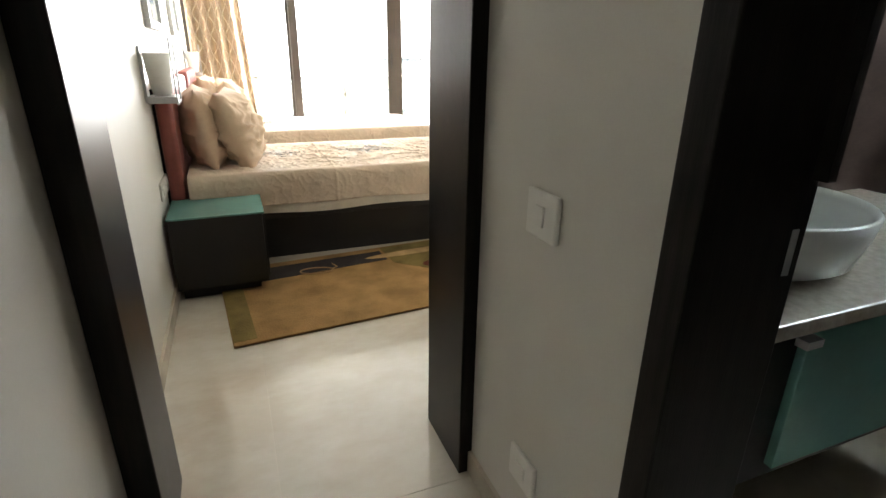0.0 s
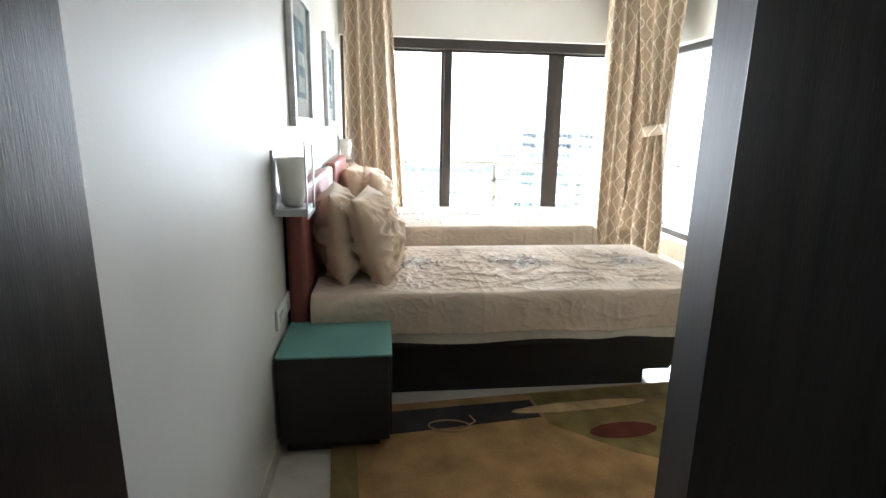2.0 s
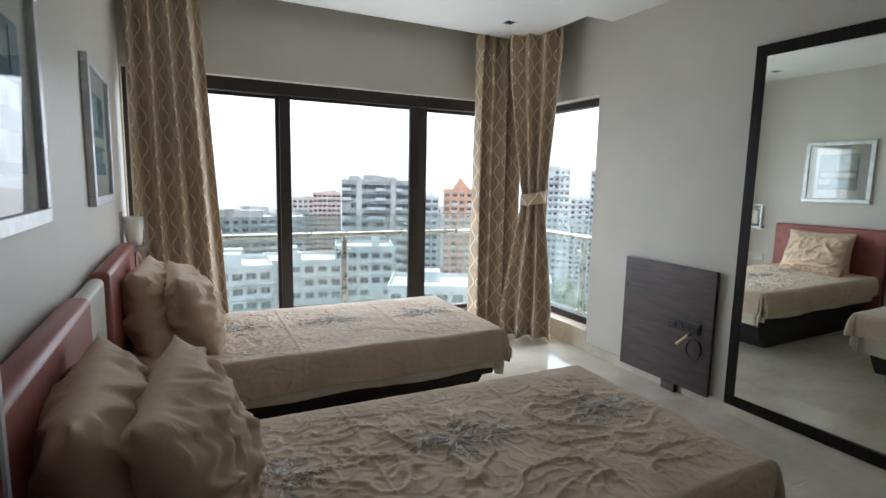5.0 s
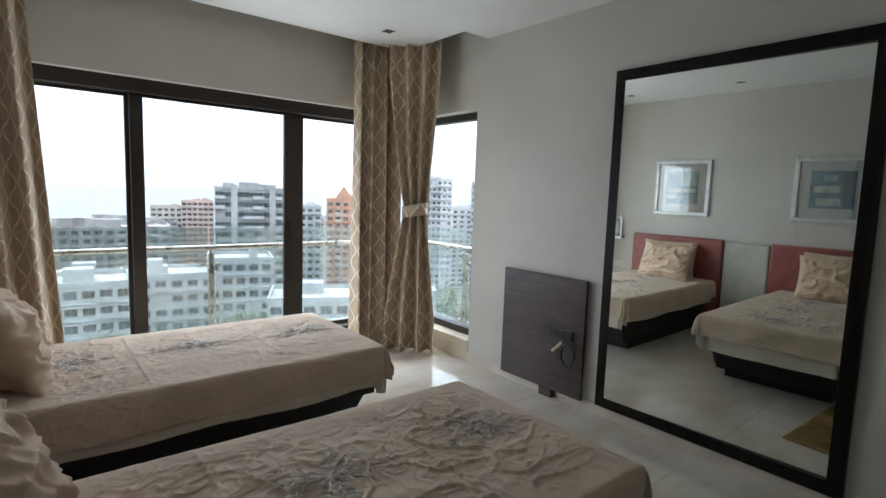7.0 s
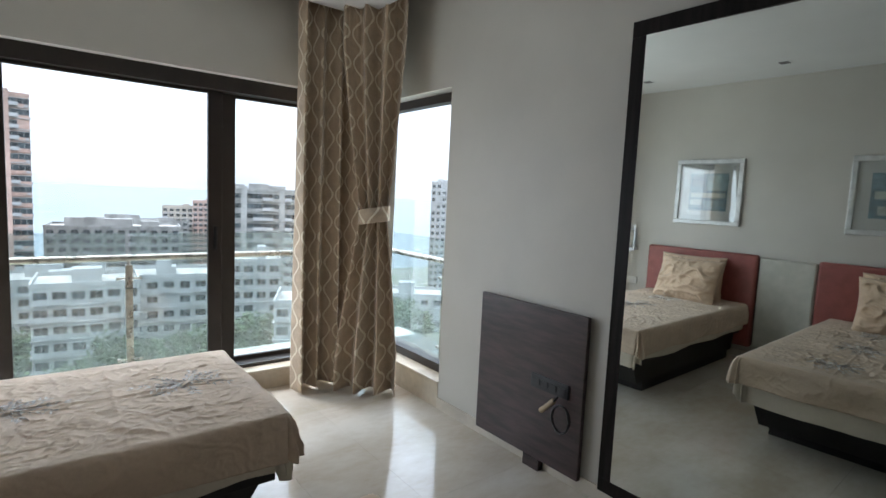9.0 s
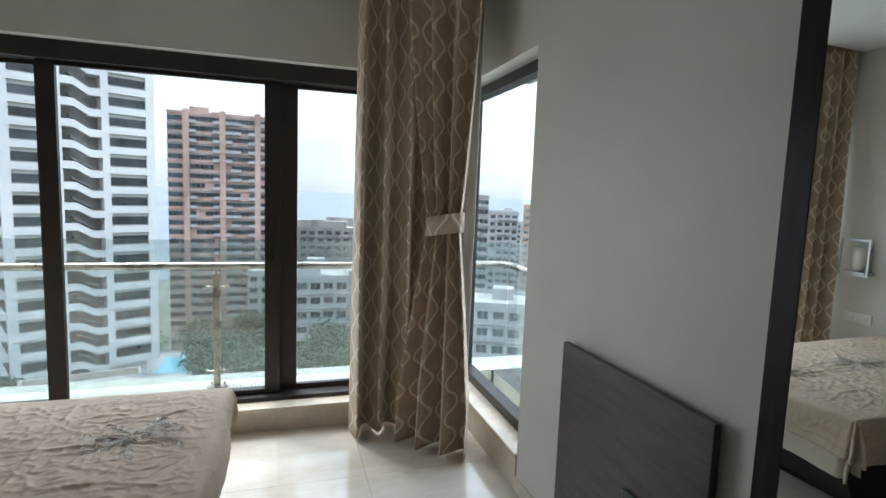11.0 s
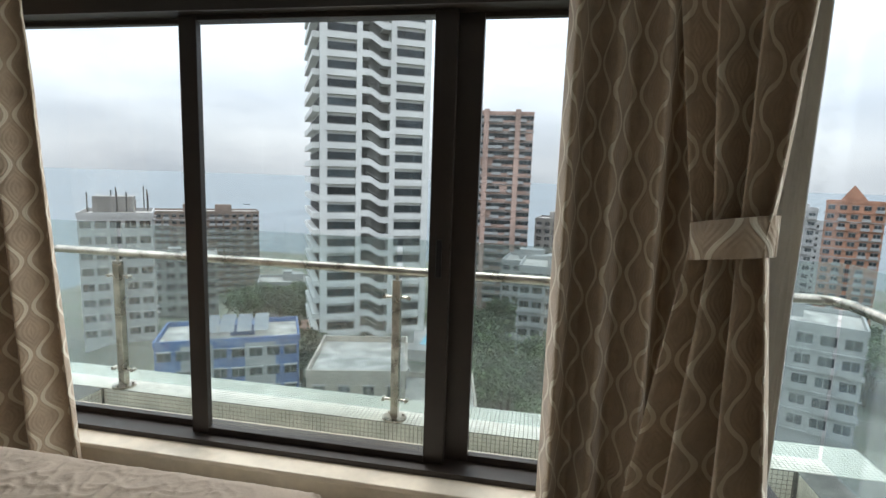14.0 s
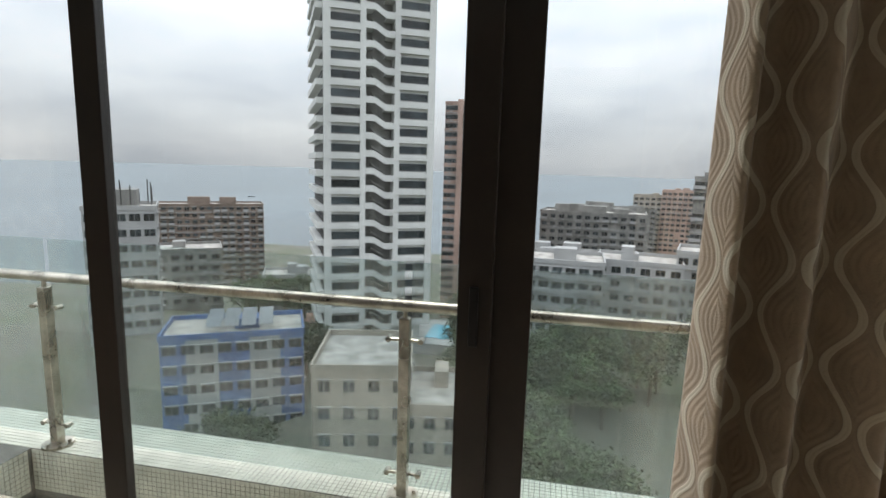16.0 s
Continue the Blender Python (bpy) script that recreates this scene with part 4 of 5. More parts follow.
rail = thing("balcony_railing", (2.4, 8.33, LZ), "steel and glass balcony railing with stained posts", "railing")
RZ = 0.83
bm = bmesh.new()
tube(bm, [(-0.6, 8.33, RZ), (2.0, 8.33, RZ), (4.78, 8.33, RZ), (4.86, 8.305, RZ), (4.89, 8.225, RZ), (4.89, 7.2, RZ), (4.89, 5.9, RZ)], 0.026, seg=16)
wpart("handrail", bm, M_STEEL, rail, "round stainless handrail", smooth=True)


def post(x, y, side):
    p = wbox("post", M_STEEL, rail, x - 0.024, x + 0.024, y - 0.024, y + 0.024, LZ, 0.775, bevel=0.004)
    bm = bmesh.new()
    cyl(bm, (x, y, LZ - 0.001), (x, y, LZ + 0.012), 0.075, 20)
    b = part("base_flange", bm, M_STEEL, p)
    for k in range(3):
        a = k * 2.09 + 0.4
        part("bolt", cyl(bmesh.new(), (x + 0.055 * math.cos(a), y + 0.055 * math.sin(a), LZ + 0.01), (x + 0.055 * math.cos(a), y + 0.055 * math.sin(a), LZ + 0.026), 0.009, 6), M_STEEL, p)
    part("bracket", tube(bmesh.new(), [(x, y, 0.77), (x, y, 0.82)], 0.011), M_STEEL, p)
    for z in (0.02, 0.67):
        for s in (-1, 1):
            e = Vector((s * 0.075, 0, 0)) if side == 0 else Vector((0, s * 0.075, 0))
            q = Vector((x, y, z))
            o = Vector((0, 0.03, 0)) if side == 0 else Vector((0.03, 0, 0))
            c = part("glass_clamp", cyl(cyl(bmesh.new(), q + e * 0.2, q + e, 0.008, 8), q + e - o * 0.5, q + e + o * 0.7, 0.013, 10), M_STEEL, p)


for px in (0.60, 2.53, 4.45):
    post(px, 8.33, 0)
post(4.89, 7.35, 1)
for a, b in ((-0.6, 0.57), (0.59, 2.52), (2.54, 4.44), (4.46, 4.93)):
    g = wbox("glass_panel", M_RAILGLASS, rail, a + 0.008, b - 0.008, 8.369, 8.379, LZ + 0.03, 1.02, label="hazy frameless glass panel")
    g.visible_shadow = False
for a, b in ((7.36, 8.36), (5.95, 7.34)):
    g = wbox("glass_panel", M_RAILGLASS, rail, 4.930, 4.940, a + 0.01, b - 0.01, LZ + 0.03, 1.02)
    g.visible_shadow = False

# slab of the balcony above
structure("balcony_above", box(bmesh.new(), 4.36, 5.1, 6.6, 8.5, 2.42, 2.62), M_LEDGE, "underside of the balcony above", "soffit")

# ---- the town and the sea ----
M_SEA = mat("sea", (0.14, 0.17, 0.185), 0.5, var=0.1, scale=0.004, bump=0.25, bscale=0.05, spec=0.25)
M_GROUND = mat("town_ground", (0.16, 0.15, 0.13), 0.9, var=0.3, scale=0.06, bump=0.02, bscale=2, col2=(0.07, 0.09, 0.05))
M_PAINTW = mat("white_render_paint", (0.36, 0.36, 0.355), 0.8, var=0.08, scale=0.25, bscale=3)
M_TOWER = mat("white_tower_paint", (0.62, 0.62, 0.60), 0.75, var=0.07, scale=0.2, bscale=2.5, stretch=(1, 1, 0.4))
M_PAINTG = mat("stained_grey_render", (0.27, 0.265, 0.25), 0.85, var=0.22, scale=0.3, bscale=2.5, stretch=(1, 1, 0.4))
M_PAINTB = mat("beige_render", (0.35, 0.31, 0.26), 0.85, var=0.15, scale=0.3, bscale=3, stretch=(1, 1, 0.4))
M_PAINTP = mat("faded_pink_render", (0.43, 0.30, 0.25), 0.85, var=0.18, scale=0.2, bscale=2.5, stretch=(1, 1, 0.35))
M_PAINTBR = mat("brown_render", (0.21, 0.16, 0.13), 0.85, var=0.2, scale=0.3, bscale=2.5)
M_PAINTBL = mat("blue_render", (0.09, 0.16, 0.34), 0.8, var=0.15, scale=0.4, bscale=3)
M_ORANGE = mat("terracotta_render", (0.38, 0.19, 0.12), 0.8, var=0.15, scale=0.4, bscale=3)
M_ROOF = mat("weathered_roof_slab", (0.42, 0.40, 0.37), 0.9, var=0.25, scale=0.5, bscale=4)
M_WINDOW = mat("dark_window_glass", (0.035, 0.045, 0.05), 0.2, var=0.3, scale=0.6, rand=0.6)
# near-black grey: painted-in shade of the tower's side bands; aerials use it too
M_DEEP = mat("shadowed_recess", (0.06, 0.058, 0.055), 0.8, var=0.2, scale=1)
M_SOLAR = mat("solar_panel", (0.34, 0.38, 0.42), 0.25, var=0.1)
M_POOL = mat("pool_water", (0.12, 0.42, 0.55), 0.1, var=0.1, scale=0.5)
M_PLAZA = mat("pink_paving", (0.48, 0.28, 0.22), 0.8, var=0.12, scale=0.8)
M_LEAF = mat("leaves", (0.075, 0.11, 0.045), 0.7, var=0.35, scale=0.5, bscale=3, rand=0.35)
M_BARK = mat("bark", (0.10, 0.075, 0.05), 0.9, var=0.2)
M_BOAT = mat("boat_hull", (0.10, 0.09, 0.09), 0.6)


def ground_z(y):
    if y < 95:
        return -46 + 12 * min(1, max(0, (y - 68) / 24))
    return -34 - 23 * min(1, max(0, (y - 105) / 100))


def ground_sheet():
    bm = bmesh.new()
    ys = [-4800, -300, 12, 40, 68, 76, 84, 92, 105, 125, 145, 165, 185, 205, 300, 350]
    cols = [-4800, -260, -215, -100, 0, 300, 900, 4800]
    rows = [[bm.verts.new((x, y, ground_z(y) if x > -240 else -75)) for x in cols] for y in ys]
    for a, b in zip(rows, rows[1:]):
        for i in range(len(cols) - 1):
            bm.faces.new((a[i], a[i + 1], b[i + 1], b[i]))
    return bm


structure("ground", ground_sheet(), M_GROUND, "built-up hillside falling to the shore", "ground")
bm = bmesh.new()
sea = [[bm.verts.new((x, y, z)) for x in (-4900, 0, 4900)] for y, z in ((20, -57.3), (1500, -57.3), (4900, -28))]
for r0, r1 in zip(sea, sea[1:]):
    for i in range(2):
        bm.faces.new((r0[i], r0[i + 1], r1[i + 1], r1[i]))
structure("water", bm, M_SEA, "calm grey-blue sea out to the horizon", "water")


def unit_window(w, h, kind):
    """One window with its frame, glass and sunshade slab, facing -y, bottom centre at the origin."""
    bm = bmesh.new()
    box(bm, -w / 2, w / 2, -0.06, 0.05, 0.0, h)
    me = mesh_of("window", bm, M_WINDOW)
    me.materials.append(M_PAINTW)
    me.materials.append(M_PAINTG)
    bm = bmesh.new()
    bm.from_mesh(me)
    first = len(bm.faces)
    box(bm, -w / 2 - 0.1, w / 2 + 0.1, -0.55 if kind == "shade" else -0.2, 0.05, h, h + 0.14)
    box(bm, -0.04, 0.04, -0.1, -0.05, 0, h)
    if kind == "balcony":
        box(bm, -w / 2 - 0.25, w / 2 + 0.25, -1.15, 0.05, -0.65, -0.45)
        box(bm, -w / 2 - 0.25, w / 2 + 0.25, -1.15, -1.05, -0.45, 0.35)
    if kind == "ac":
        box(bm, w * 0.1, w * 0.1 + 0.8, -0.5, -0.05, -0.75, -0.15)
    bm.faces.ensure_lookup_table()
    for f in bm.faces[first:]:
        f.material_index = 1
    bm.to_mesh(me)
    bm.free()
    return me


WIN = {(w, k): unit_window(w, 1.45, k) for w in (1.3, 1.9, 2.6) for k in ("shade", "balcony", "ac", "plain")}
rng = random.Random(7)


def building(label, x, y, yaw, w, d, ztop, material, floor_h=3.05, bays=6, kinds=("shade", "ac", "balcony"), win_w=1.9, side=True, slabs=True, roof_boxes=2, category="building", zbase=None, name="apartment_building", fins=0):
    """A block with front facing -y before turning; (x, y) is the middle of its front."""
    bays = int(bays * 1.35)
    z0 = (ground_z(y) if zbase is None else zbase) - 1.5
    o = thing(name, (x, y, 0), label, category)
    o.rotation_euler = (0, 0, radians(yaw))
    part("wall", box(bmesh.new(), -w / 2, w / 2, 0, d, z0, ztop), material, o)
    bm = bmesh.new()
    box(bm, -w / 2 - 0.15, w / 2 + 0.15, -0.15, 0.15, ztop, ztop + 0.9)
    box(bm, -w / 2 - 0.15, w / 2 + 0.15, d - 0.15, d + 0.15, ztop, ztop + 0.9)
    box(bm, -w / 2 - 0.15, -w / 2 + 0.15, 0.15, d - 0.15, ztop, ztop + 0.9)
    box(bm, w / 2 - 0.15, w / 2 + 0.15, 0.15, d - 0.15, ztop, ztop + 0.9)
    part("parapet", bm, material, o)
    roof = part("roof", box(bmesh.new(), -w / 2 + 0.15, w / 2 - 0.15, 0.15, d - 0.15, ztop, ztop + 0.12), M_ROOF, o)
    for k in range(roof_boxes):
        bw = rng.uniform(0.12, 0.3) * w
        bx = rng.uniform(-w / 2 + bw, w / 2 - bw)
        bh = rng.uniform(1.6, 3.8)
        by = rng.uniform(0.2, 0.55) * d
        part("roof_hut", box(bmesh.new(), bx - bw / 2, bx + bw / 2, by, by + min(4, d * 0.4), ztop + 0.1, ztop + bh), material, roof)
    n = int((ztop - z0 - 1) / floor_h)
    cols = [rng.choice(kinds) for _ in range(bays)]
    for i in range(n):
        zf = ztop - (i + 1) * floor_h
        if slabs:
            part("floor_band", box(bmesh.new(), -w / 2 - 0.3, w / 2 + 0.3, -0.3, 0.02, zf - 0.12, zf + 0.12), M_PAINTW if rng.random() < 0.5 else material, o)
        for b in range(bays):
            if rng.random() < 0.03:
                continue
            wd = new("window", WIN[(win_w, cols[b] if rng.random() < 0.8 else "plain")])
            wd.parent = o
            wd.location = (-w / 2 + (b + 0.5) * w / bays, 0, zf + 0.95)
        if side:
            for s in (-1, 1):
                nb = max(1, int(d / 5))
                for b in range(nb):
                    wd = new("window", WIN[(1.3, rng.choice(("plain", "shade", "ac")))])
                    wd.parent = o
                    wd.location = (s * w / 2, (b + 0.5) * d / nb, zf + 0.95)
                    wd.rotation_euler = (0, 0, radians(90 * s))
    for k in range(fins):
        fx = -w / 2 + (k + 0.5) * w / fins
        part("service_shaft", box(bmesh.new(), fx - 0.9, fx + 0.9, -1.3, 0.1, z0, ztop + 1.5), material, o)
    return o


# white tower with zigzag stair
def white_tower():
    o = thing("tower_block", (-26.7, 98.0, 0), "tall white tower with a zigzag open stair", "tower")
    o.rotation_euler = (0, 0, radians(29))
    z0, zt, fh = -33.5, 74.0, 3.15
    w, d = 20.0, 22.0
    sx0, sx1 = -2.8, 2.6
    part("wall", box(bmesh.new(), -w / 2, sx0, 0, d, z0 + 5, zt), M_TOWER, o)
    part("wall", box(bmesh.new(), sx1, w / 2, 0, d, z0 + 5, zt), M_TOWER, o)
    # stair recess, stair returns and balcony rails are grey, the walls white
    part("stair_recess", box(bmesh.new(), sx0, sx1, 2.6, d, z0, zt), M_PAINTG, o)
    part("base_storey", box(bmesh.new(), -w / 2 + 1.5, sx0, 1.2, d, z0 - 3, z0 + 5), M_TOWER, o)
    part("base_storey", box(bmesh.new(), sx1, w / 2 - 1.5, 1.2, d, z0 - 3, z0 + 5), M_TOWER, o)
    for x0, x1 in ((-w / 2 - 0.05, -w / 2 + 1.2), (sx0 - 0.9, sx0 + 0.1), (sx1 - 0.1, sx1 + 0.9), (w / 2 - 1.2, w / 2 + 0.05)):
        part("pier", box(bmesh.new(), x0, x1, -0.6, 0.5, z0 + 4.6, zt), M_TOWER, o)
    bm = bmesh.new()
    box(bm, -2.6, 2.6, -0.12, 0.05, 0.75, 2.25)
    me = mesh_of("window_band", bm, M_WINDOW)
    bm = bmesh.new()
    box(bm, -2.7, 2.7, -0.65, 0.02, -0.35, 0.45)
    box(bm, -2.7, 2.7, -0.5, 0.02, 0.45, 0.75)
    par = mesh_of("spandrel", bm, M_TOWER)
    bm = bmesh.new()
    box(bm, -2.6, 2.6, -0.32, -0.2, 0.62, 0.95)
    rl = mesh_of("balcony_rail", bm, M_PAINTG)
    # one storey of the stair: landing parapet, sloped flight, landing parapet
    bm = bmesh.new()
    prof = [(sx0, 0.0), (sx0 + 1.7, 0.0), (sx0 + 3.7, -1.25), (sx1, -1.25)]
    for (xa, za), (xb, zb) in zip(prof, prof[1:]):
        vs = [bm.verts.new((x, y, z + h)) for x, z in ((xa, za), (xb, zb)) for y in (-0.5, -0.25) for h in (0, 1.15)]
        for f in ((0, 1, 3, 2), (4, 6, 7, 5), (0, 4, 5, 1), (2, 3, 7, 6), (0, 2, 6, 4), (1, 5, 7, 3)):
            bm.faces.new([vs[k] for k in f])
    box(bm, sx0, sx0 + 1.7, -0.25, 2.6, 0.0, 0.2)
    box(bm, sx1 - 1.6, sx1, -0.25, 2.6, -1.25, -1.05)
    st = mesh_of("stair_flight", bm, M_TOWER)
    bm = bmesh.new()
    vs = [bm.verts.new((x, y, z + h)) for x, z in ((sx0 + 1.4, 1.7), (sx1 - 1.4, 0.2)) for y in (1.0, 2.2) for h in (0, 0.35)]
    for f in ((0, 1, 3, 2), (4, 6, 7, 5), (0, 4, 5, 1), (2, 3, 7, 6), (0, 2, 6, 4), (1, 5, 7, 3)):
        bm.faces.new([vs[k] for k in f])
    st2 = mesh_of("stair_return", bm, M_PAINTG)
    # side windows as a dark band, the shade behind the balconies in its colour
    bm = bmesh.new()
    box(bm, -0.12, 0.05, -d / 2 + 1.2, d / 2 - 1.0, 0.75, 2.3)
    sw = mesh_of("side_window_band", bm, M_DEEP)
    bm = bmesh.new()
    box(bm, -1.3, 0.02, -d / 2 + 0.6, d / 2 - 0.4, -0.35, 0.7)
    sp = mesh_of("side_balcony", bm, M_TOWER)
    n = int((zt - z0 - 5) / fh)
    for i in range(n):
        z = z0 + 5 + i * fh
        for cx in (-6.3, 6.2):
            for m_ in (me, par, rl):
                p = new(m_.name.split(".")[0], m_)
                p.parent, p.location = o, (cx, 0, z)
        for m_ in (st, st2):
            p = new(m_.name.split(".")[0], m_)
            p.parent, p.location = o, (0, 0, z - 3)
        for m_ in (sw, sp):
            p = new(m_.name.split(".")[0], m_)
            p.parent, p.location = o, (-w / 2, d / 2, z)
    return o


white_tower()
building("tall weathered pink tower block with stacked window shades", -16, 188, 4, 32, 20, 23.5, M_PAINTP, 3.0, 9, ("shade", "ac", "balcony"), 2.6, True, True, 3, "tower", name="tower_block", fins=3)
ant = building("white tower with rooftop aerials", -78, 93, 38, 12.5, 14, -8.5, M_PAINTW, 3.1, 4, ("plain", "shade"), 1.9, True, False, 0)
hut = part("lift_hut", box(bmesh.new(), -4, 3, 3, 10, -8.5, -4.6), M_PAINTG, ant)
for k in range(12):
    ax, ay, h = rng.uniform(-5.5, 5.5), rng.uniform(1, 12), rng.uniform(2, 5.5)
    part("aerial", cyl(bmesh.new(), (ax, ay, -7.6), (ax, ay, -7.6 + h), 0.12, 6), M_DEEP, ant)
building("long brown apartment slab above the shore", -148, 217, 34, 50, 16, -18.5, M_PAINTBR, 3.0, 12, ("balcony", "shade"), 1.9, False, True, 3)
blue = building("blue and cream apartment block with rooftop solar panels", -43, 76, 28, 21, 11, -25.5, M_PAINTBL, 3.2, 6, ("plain", "shade"), 1.9, True, False, 1)
for fx in (-4.6, 4.6):
    part("cream_bay", box(bmesh.new(), fx - 2.3, fx + 2.3, -0.04, 0.3, -44, -25), M_PAINTW, blue)
for i in range(4):
    for j in range(2):
        bm = bmesh.new()
        vs = [bm.verts.new(p) for p in [(-4.2 + i * 2.6, 2 + j * 3.4, -24.2), (-2.0 + i * 2.6, 2 + j * 3.4, -24.2), (-2.0 + i * 2.6, 4.6 + j * 3.4, -22.9), (-4.2 + i * 2.6, 4.6 + j * 3.4, -22.9)]]
        f = bm.faces.new(vs)
        bmesh.ops.solidify(bm, geom=[f], thickness=0.1)
        part("solar_panel", bm, M_SOLAR, blue)
old = building("crumbling beige old house with a stained flat roof", -16.5, 60.5, 14, 11.5, 13, -22.2, M_PAINTB, 3.4, 3, ("plain", "shade"), 1.3, True, False, 0, "house", name="old_house")
building("low flat-roofed annexe beside the old house", -7.5, 63, 10, 10, 12, -27.2, M_PAINTB, 3.2, 3, ("plain",), 1.3, True, False, 1, "house", name="old_house")
building("cream apartment block with stacked balconies", 12, 152, -6, 37, 16, -22.5, M_PAINTW, 3.05, 9, ("balcony", "shade", "ac"), 1.9, True, True, 3)
building("grey weathered apartment block with terraces", 22, 214, -8, 40, 18, -14.5, M_PAINTG, 3.0, 9, ("balcony", "ac", "shade"), 1.9, True, True, 4)
building("distant beige apartment tower", 65, 330, -12, 19, 16, -11.5, M_PAINTB, 3.0, 5, ("shade", "balcony"), 1.9, True, True, 1, "tower")
building("pale grey apartment block in the middle distance", 8, 113, -4, 16, 14, -17.2, M_PAINTW, 3.05, 5, ("balcony", "shade"), 1.9, True, True, 2)
building("cream apartment block with projecting balconies", 24, 122, -10, 18, 14, -18.0, M_PAINTW, 3.05, 5, ("balcony", "ac"), 1.9, True, True, 2)
building("light blue-grey apartment block", 39, 123, -16, 14, 13, -15.5, M_PAINTW, 3.05, 4, ("plain", "shade"), 1.9, True, True, 1)
building("tall grey concrete tower with a red-roofed penthouse", 56, 164, -19, 22, 17, 0.5, M_PAINTG, 3.05, 6, ("shade", "ac", "balcony"), 2.6, True, True, 3, "tower", fins=2)
building("pink apartment block near the shore", 79, 326, -14, 17, 15, -8.0, M_PAINTP, 3.0, 5, ("shade",), 1.9, True, True, 2, "tower")
org = building("terracotta apartment tower with a pitched top", 107, 200, -28, 16, 16, -3.0, M_ORANGE, 3.05, 4, ("plain", "balcony"), 1.9, True, True, 0, "tower")
bm = bmesh.new()
vs = [bm.verts.new(p) for p in [(-5, 2, -3), (4, 2, -3), (4, 10, -3), (-5, 10, -3), (-1, 2, 3.2), (-1, 10, 3.2)]]
for f in ((0, 1, 4), (1, 2, 5, 4), (2, 3, 5), (3, 0, 4, 5)):
    bm.faces.new([vs[k] for k in f])
part("pitched_roof", bm, M_ORANGE, org)
building("white apartment block with stacked windows", 90, 205, -24, 15, 14, -6.0, M_PAINTW, 3.05, 4, ("balcony", "shade"), 1.9, True, True, 1)
building("white twin apartment tower", 148, 190, -38, 14, 14, 7.5, M_PAINTW, 3.05, 5, ("plain", "balcony"), 1.3, True, True, 2, "tower")
building("white twin apartment tower", 166, 176, -42, 14, 14, 6.5, M_PAINTW, 3.05, 5, ("plain", "balcony"), 1.3, True, True, 2, "tower")
building("low white apartment block with curved terraces", 41, 87, -25, 17, 13, -18.5, M_PAINTW, 3.1, 5, ("balcony",), 1.9, True, True, 1)
building("small weathered block near the water", -52, 172, 18, 22, 12, -32.5, M_PAINTG, 3.05, 6, ("balcony", "shade"), 1.9, True, True, 2)
building("terraced white block below the slab", -72, 150, 26, 16, 12, -33, M_PAINTW, 3.05, 4, ("balcony",), 1.9, True, True, 2)
building("white apartment block at the foot of the hill", -92, 128, 36, 20, 14, -23, M_PAINTG, 3.05, 5, ("shade", "ac"), 1.9, True, True, 1)
building("broad grey apartment block behind the towers", 42, 322, -8, 50, 16, -19.0, M_PAINTG, 3.0, 10, ("shade",), 1.9, False, True, 4)
building("long white blocks beyond the towers", 120, 290, -22, 46, 16, -15.0, M_PAINTW, 3.0, 9, ("shade", "balcony"), 1.9, False, True, 4)
building("white blocks on the far slope", 210, 240, -40, 50, 16, -8.0, M_PAINTW, 3.0, 9, ("shade", "balcony"), 1.9, False, True, 4)
building("low white house among trees", 84, 122, -35, 18, 12, -27, M_PAINTW, 3.1, 4, ("plain",), 1.9, True, True, 1, "house")

pl = thing("swimming_pool", (-13.5, 106, -31.8), "blue swimming pool on a paved podium", "pool")
part("podium", box(bmesh.new(), -9, 9, -7, 9, -8, 0), M_PAINTW, pl)
part("water_surface", box(bmesh.new(), -5, 5, -3.5, 5.5, 0, 0.08), M_POOL, pl)
part("pool_house", box(bmesh.new(), 3, 8.5, -6.5, -3.5, 0.0, 3.2), M_PAINTW, pl)
pz = thing("paved_terrace", (-47, 112, -34), "curved pink paved terrace by the tower", "terrace")
bm = bmesh.new()
cyl(bm, (0, 0, -6), (0, 0, 0.3), 7, 28)
part("paving", bm, M_PLAZA, pz)
ht = thing("low_house", (-30, 52, -38), "low house with a dark pitched tile roof", "house")
part("wall", box(bmesh.new(), -5, 5, 0, 9, -6, 0.5), M_PAINTG, ht)
bm = bmesh.new()
vs = [bm.verts.new(p) for p in [(-5.6, -0.6, 0.3), (5.6, -0.6, 0.3), (5.6, 9.6, 0.3), (-5.6, 9.6, 0.3), (-5.6, 4.5, 3.2), (5.6, 4.5, 3.2)]]
for f in ((0, 1, 5, 4), (1, 2, 5), (2, 3, 4, 5), (3, 0, 4)):
    bm.faces.new([vs[k] for k in f])
part("roof", bm, M_PAINTBR, ht)


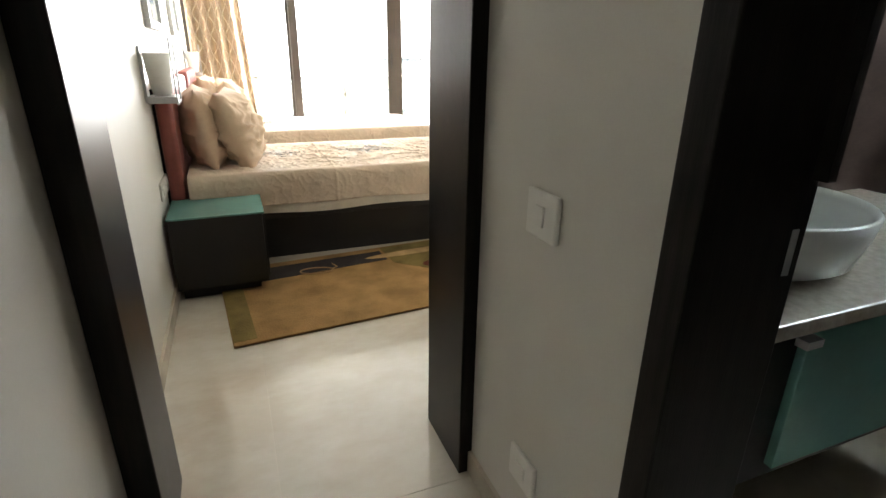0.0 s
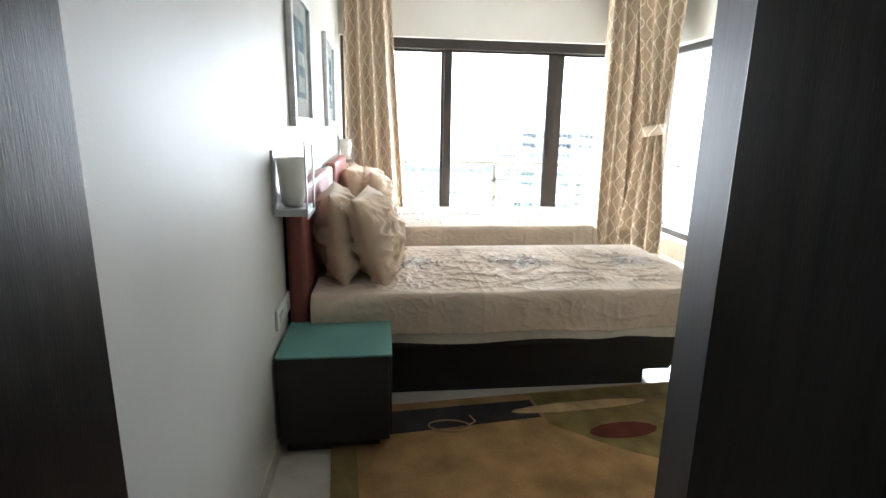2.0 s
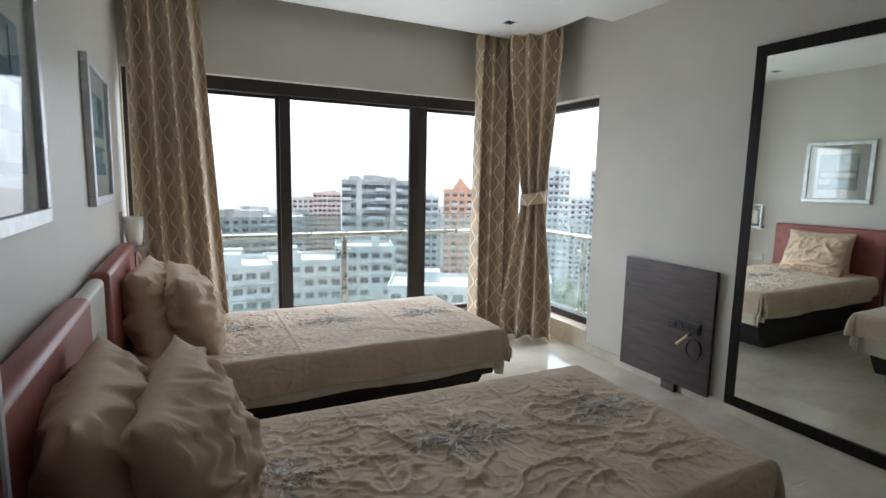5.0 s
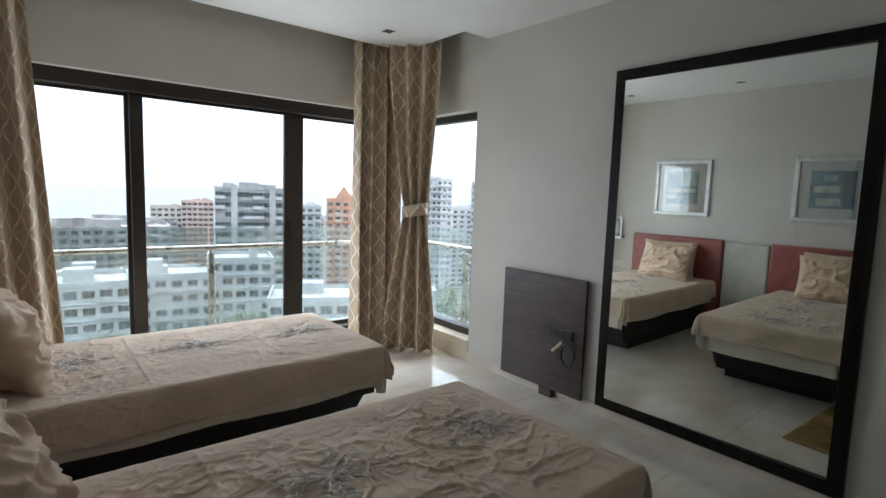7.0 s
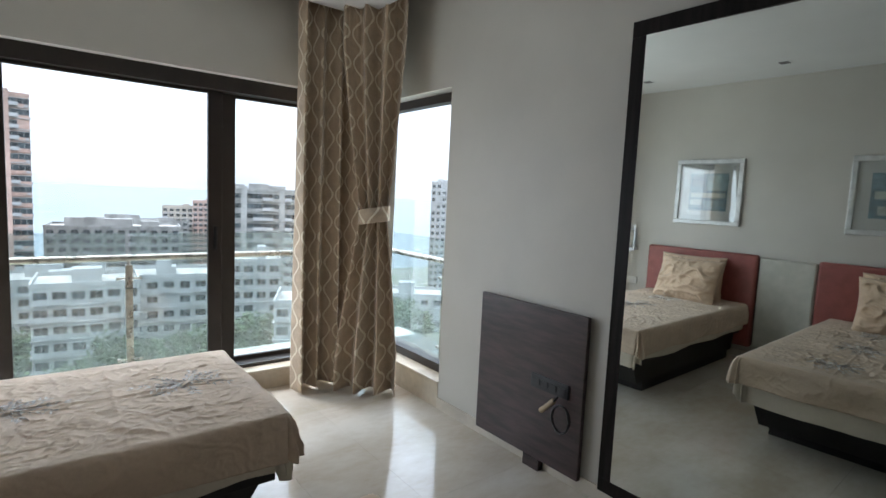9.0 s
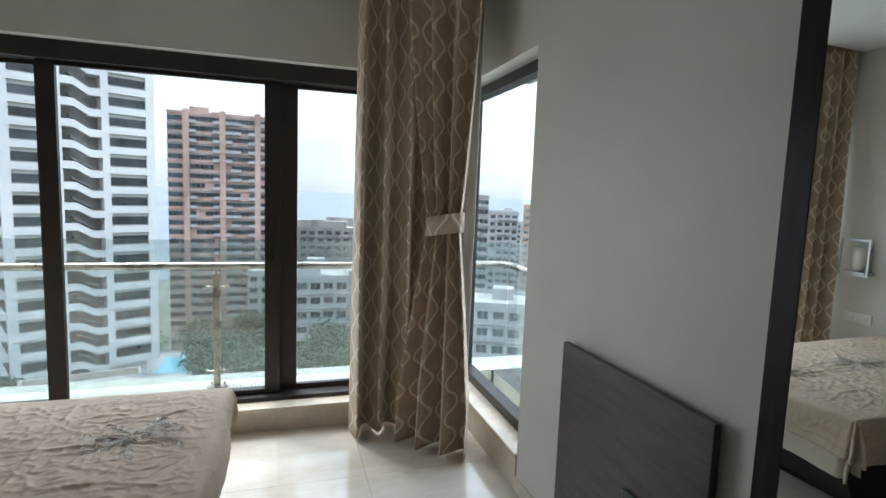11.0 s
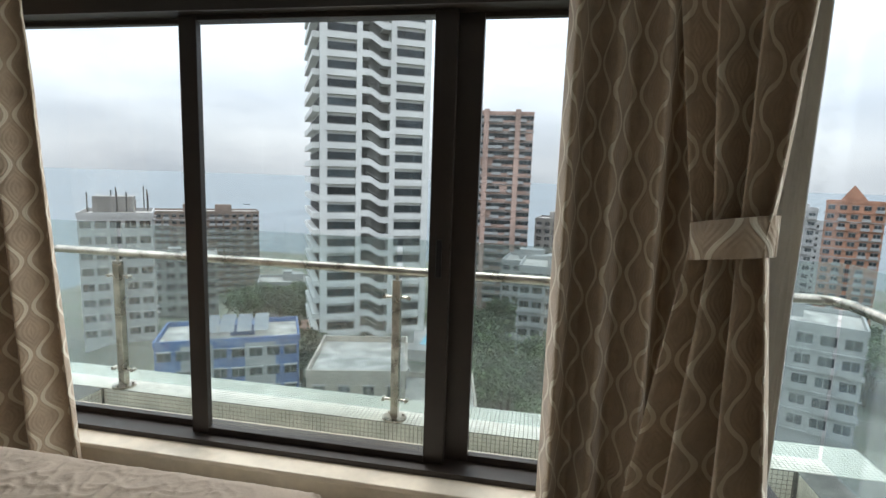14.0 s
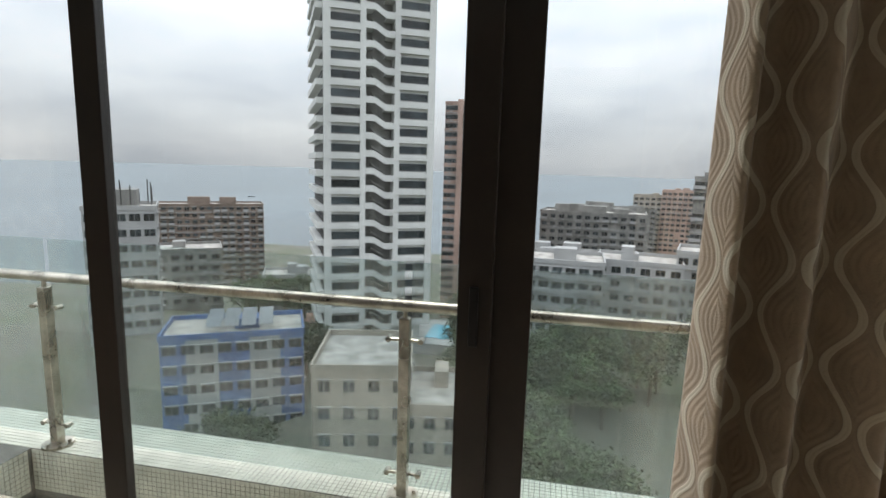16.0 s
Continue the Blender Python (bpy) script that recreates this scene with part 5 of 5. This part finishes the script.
# ---- trees ----
def tree_meshes(seed):
    r = random.Random(seed)
    bm = bmesh.new()
    tube(bm, [(0, 0, -0.5), (0.1, 0.05, 2.5), (0.0, 0.2, 5.0), (0.2, 0.1, 7.5)], 0.28, 7)
    for k in range(6):
        a = k * 1.05 + r.random()
        tube(bm, [(0, 0.1, 3.6 + 0.4 * k), (1.3 * math.cos(a), 1.3 * math.sin(a), 5.2 + 0.4 * k), (2.6 * math.cos(a), 2.6 * math.sin(a), 6.4 + 0.4 * k)], 0.1, 5)
    trunk = mesh_of("trunk", bm, M_BARK)
    vs, fs = [], []
    for c in range(46):
        a, e = r.uniform(0, 6.283), r.uniform(-0.5, 1.0)
        rad = 3.4 * r.uniform(0.45, 1.0)
        cc = Vector((rad * math.cos(a) * (1 - 0.35 * max(0, e)), rad * math.sin(a) * (1 - 0.35 * max(0, e)), 6.8 + 2.5 * e))
        for k in range(34):
            d = Vector((r.gauss(0, 1), r.gauss(0, 1), r.gauss(0, 0.8))) * 0.62
            p = cc + d
            u = Vector((r.gauss(0, 1), r.gauss(0, 1), r.gauss(0, 0.6))).normalized()
            v = u.cross(Vector((r.gauss(0, 1), r.gauss(0, 1), r.gauss(0, 1)))).normalized()
            s = r.uniform(0.22, 0.42)
            n = len(vs)
            vs += [tuple(p - u * s), tuple(p + v * s * 0.5), tuple(p + u * s), tuple(p - v * s * 0.5)]
            fs.append((n, n + 1, n + 2, n + 3))
    me = bpy.data.meshes.new("crown")
    me.from_pydata(vs, [], fs)
    me.materials.append(M_LEAF)
    return trunk, me


TREES = [tree_meshes(s) for s in (3, 11, 19, 27)]
spots = []
for cx, cy, sx, sy, n in ((-36, 60, 9, 8, 20), (-26, 52, 6, 6, 9), (-2, 84, 10, 10, 20), (6, 66, 9, 9, 18), (14, 92, 10, 8, 16), (-60, 120, 14, 12, 16), (62, 110, 14, 16, 34), (70, 150, 16, 14, 26), (104, 140, 18, 18, 26), (-70, 190, 20, 10, 14), (-4, 128, 14, 6, 10), (34, 100, 9, 5, 8), (-38, 86, 10, 3, 8)):
    for _ in range(n):
        spots.append((rng.gauss(cx, sx * 0.55), rng.gauss(cy, sy * 0.55)))
for i, (x, y) in enumerate(spots):
    t = thing("tree", (x, y, ground_z(y)), "broad green tree among the buildings", "tree", "hillside trees")
    t.scale = (rng.uniform(0.9, 1.35),) * 2 + (rng.uniform(0.85, 1.25),)
    t.rotation_euler = (0, 0, rng.uniform(0, 6.28))
    tr, cr = TREES[i % 4]
    for nm, me in (("trunk", tr), ("crown", cr)):
        p = new(nm, me)
        p.parent = t
for k in range(7):
    bo = thing("fishing_boat", (rng.uniform(-520, 260), rng.uniform(800, 1500), -57.3), "small dark fishing boat on the sea", "boat", "boats")
    bm = bmesh.new()
    vs = [bm.verts.new(p) for p in [(-6, -1.2, 1.4), (5, -1.4, 1.2), (8, 0, 2.0), (5, 1.4, 1.2), (-6, 1.2, 1.4), (-5, 0, -0.3), (5, 0, -0.3)]]
    for f in ((0, 1, 6, 5), (1, 2, 6), (2, 3, 6), (3, 4, 5, 6), (4, 0, 5), (0, 4, 3, 2, 1)):
        bm.faces.new([vs[q] for q in f])
    part("hull", bm, M_BOAT, bo)
    part("mast", cyl(bmesh.new(), (1, 0, 1), (1, 0, 8), 0.15, 6), M_BOAT, bo)
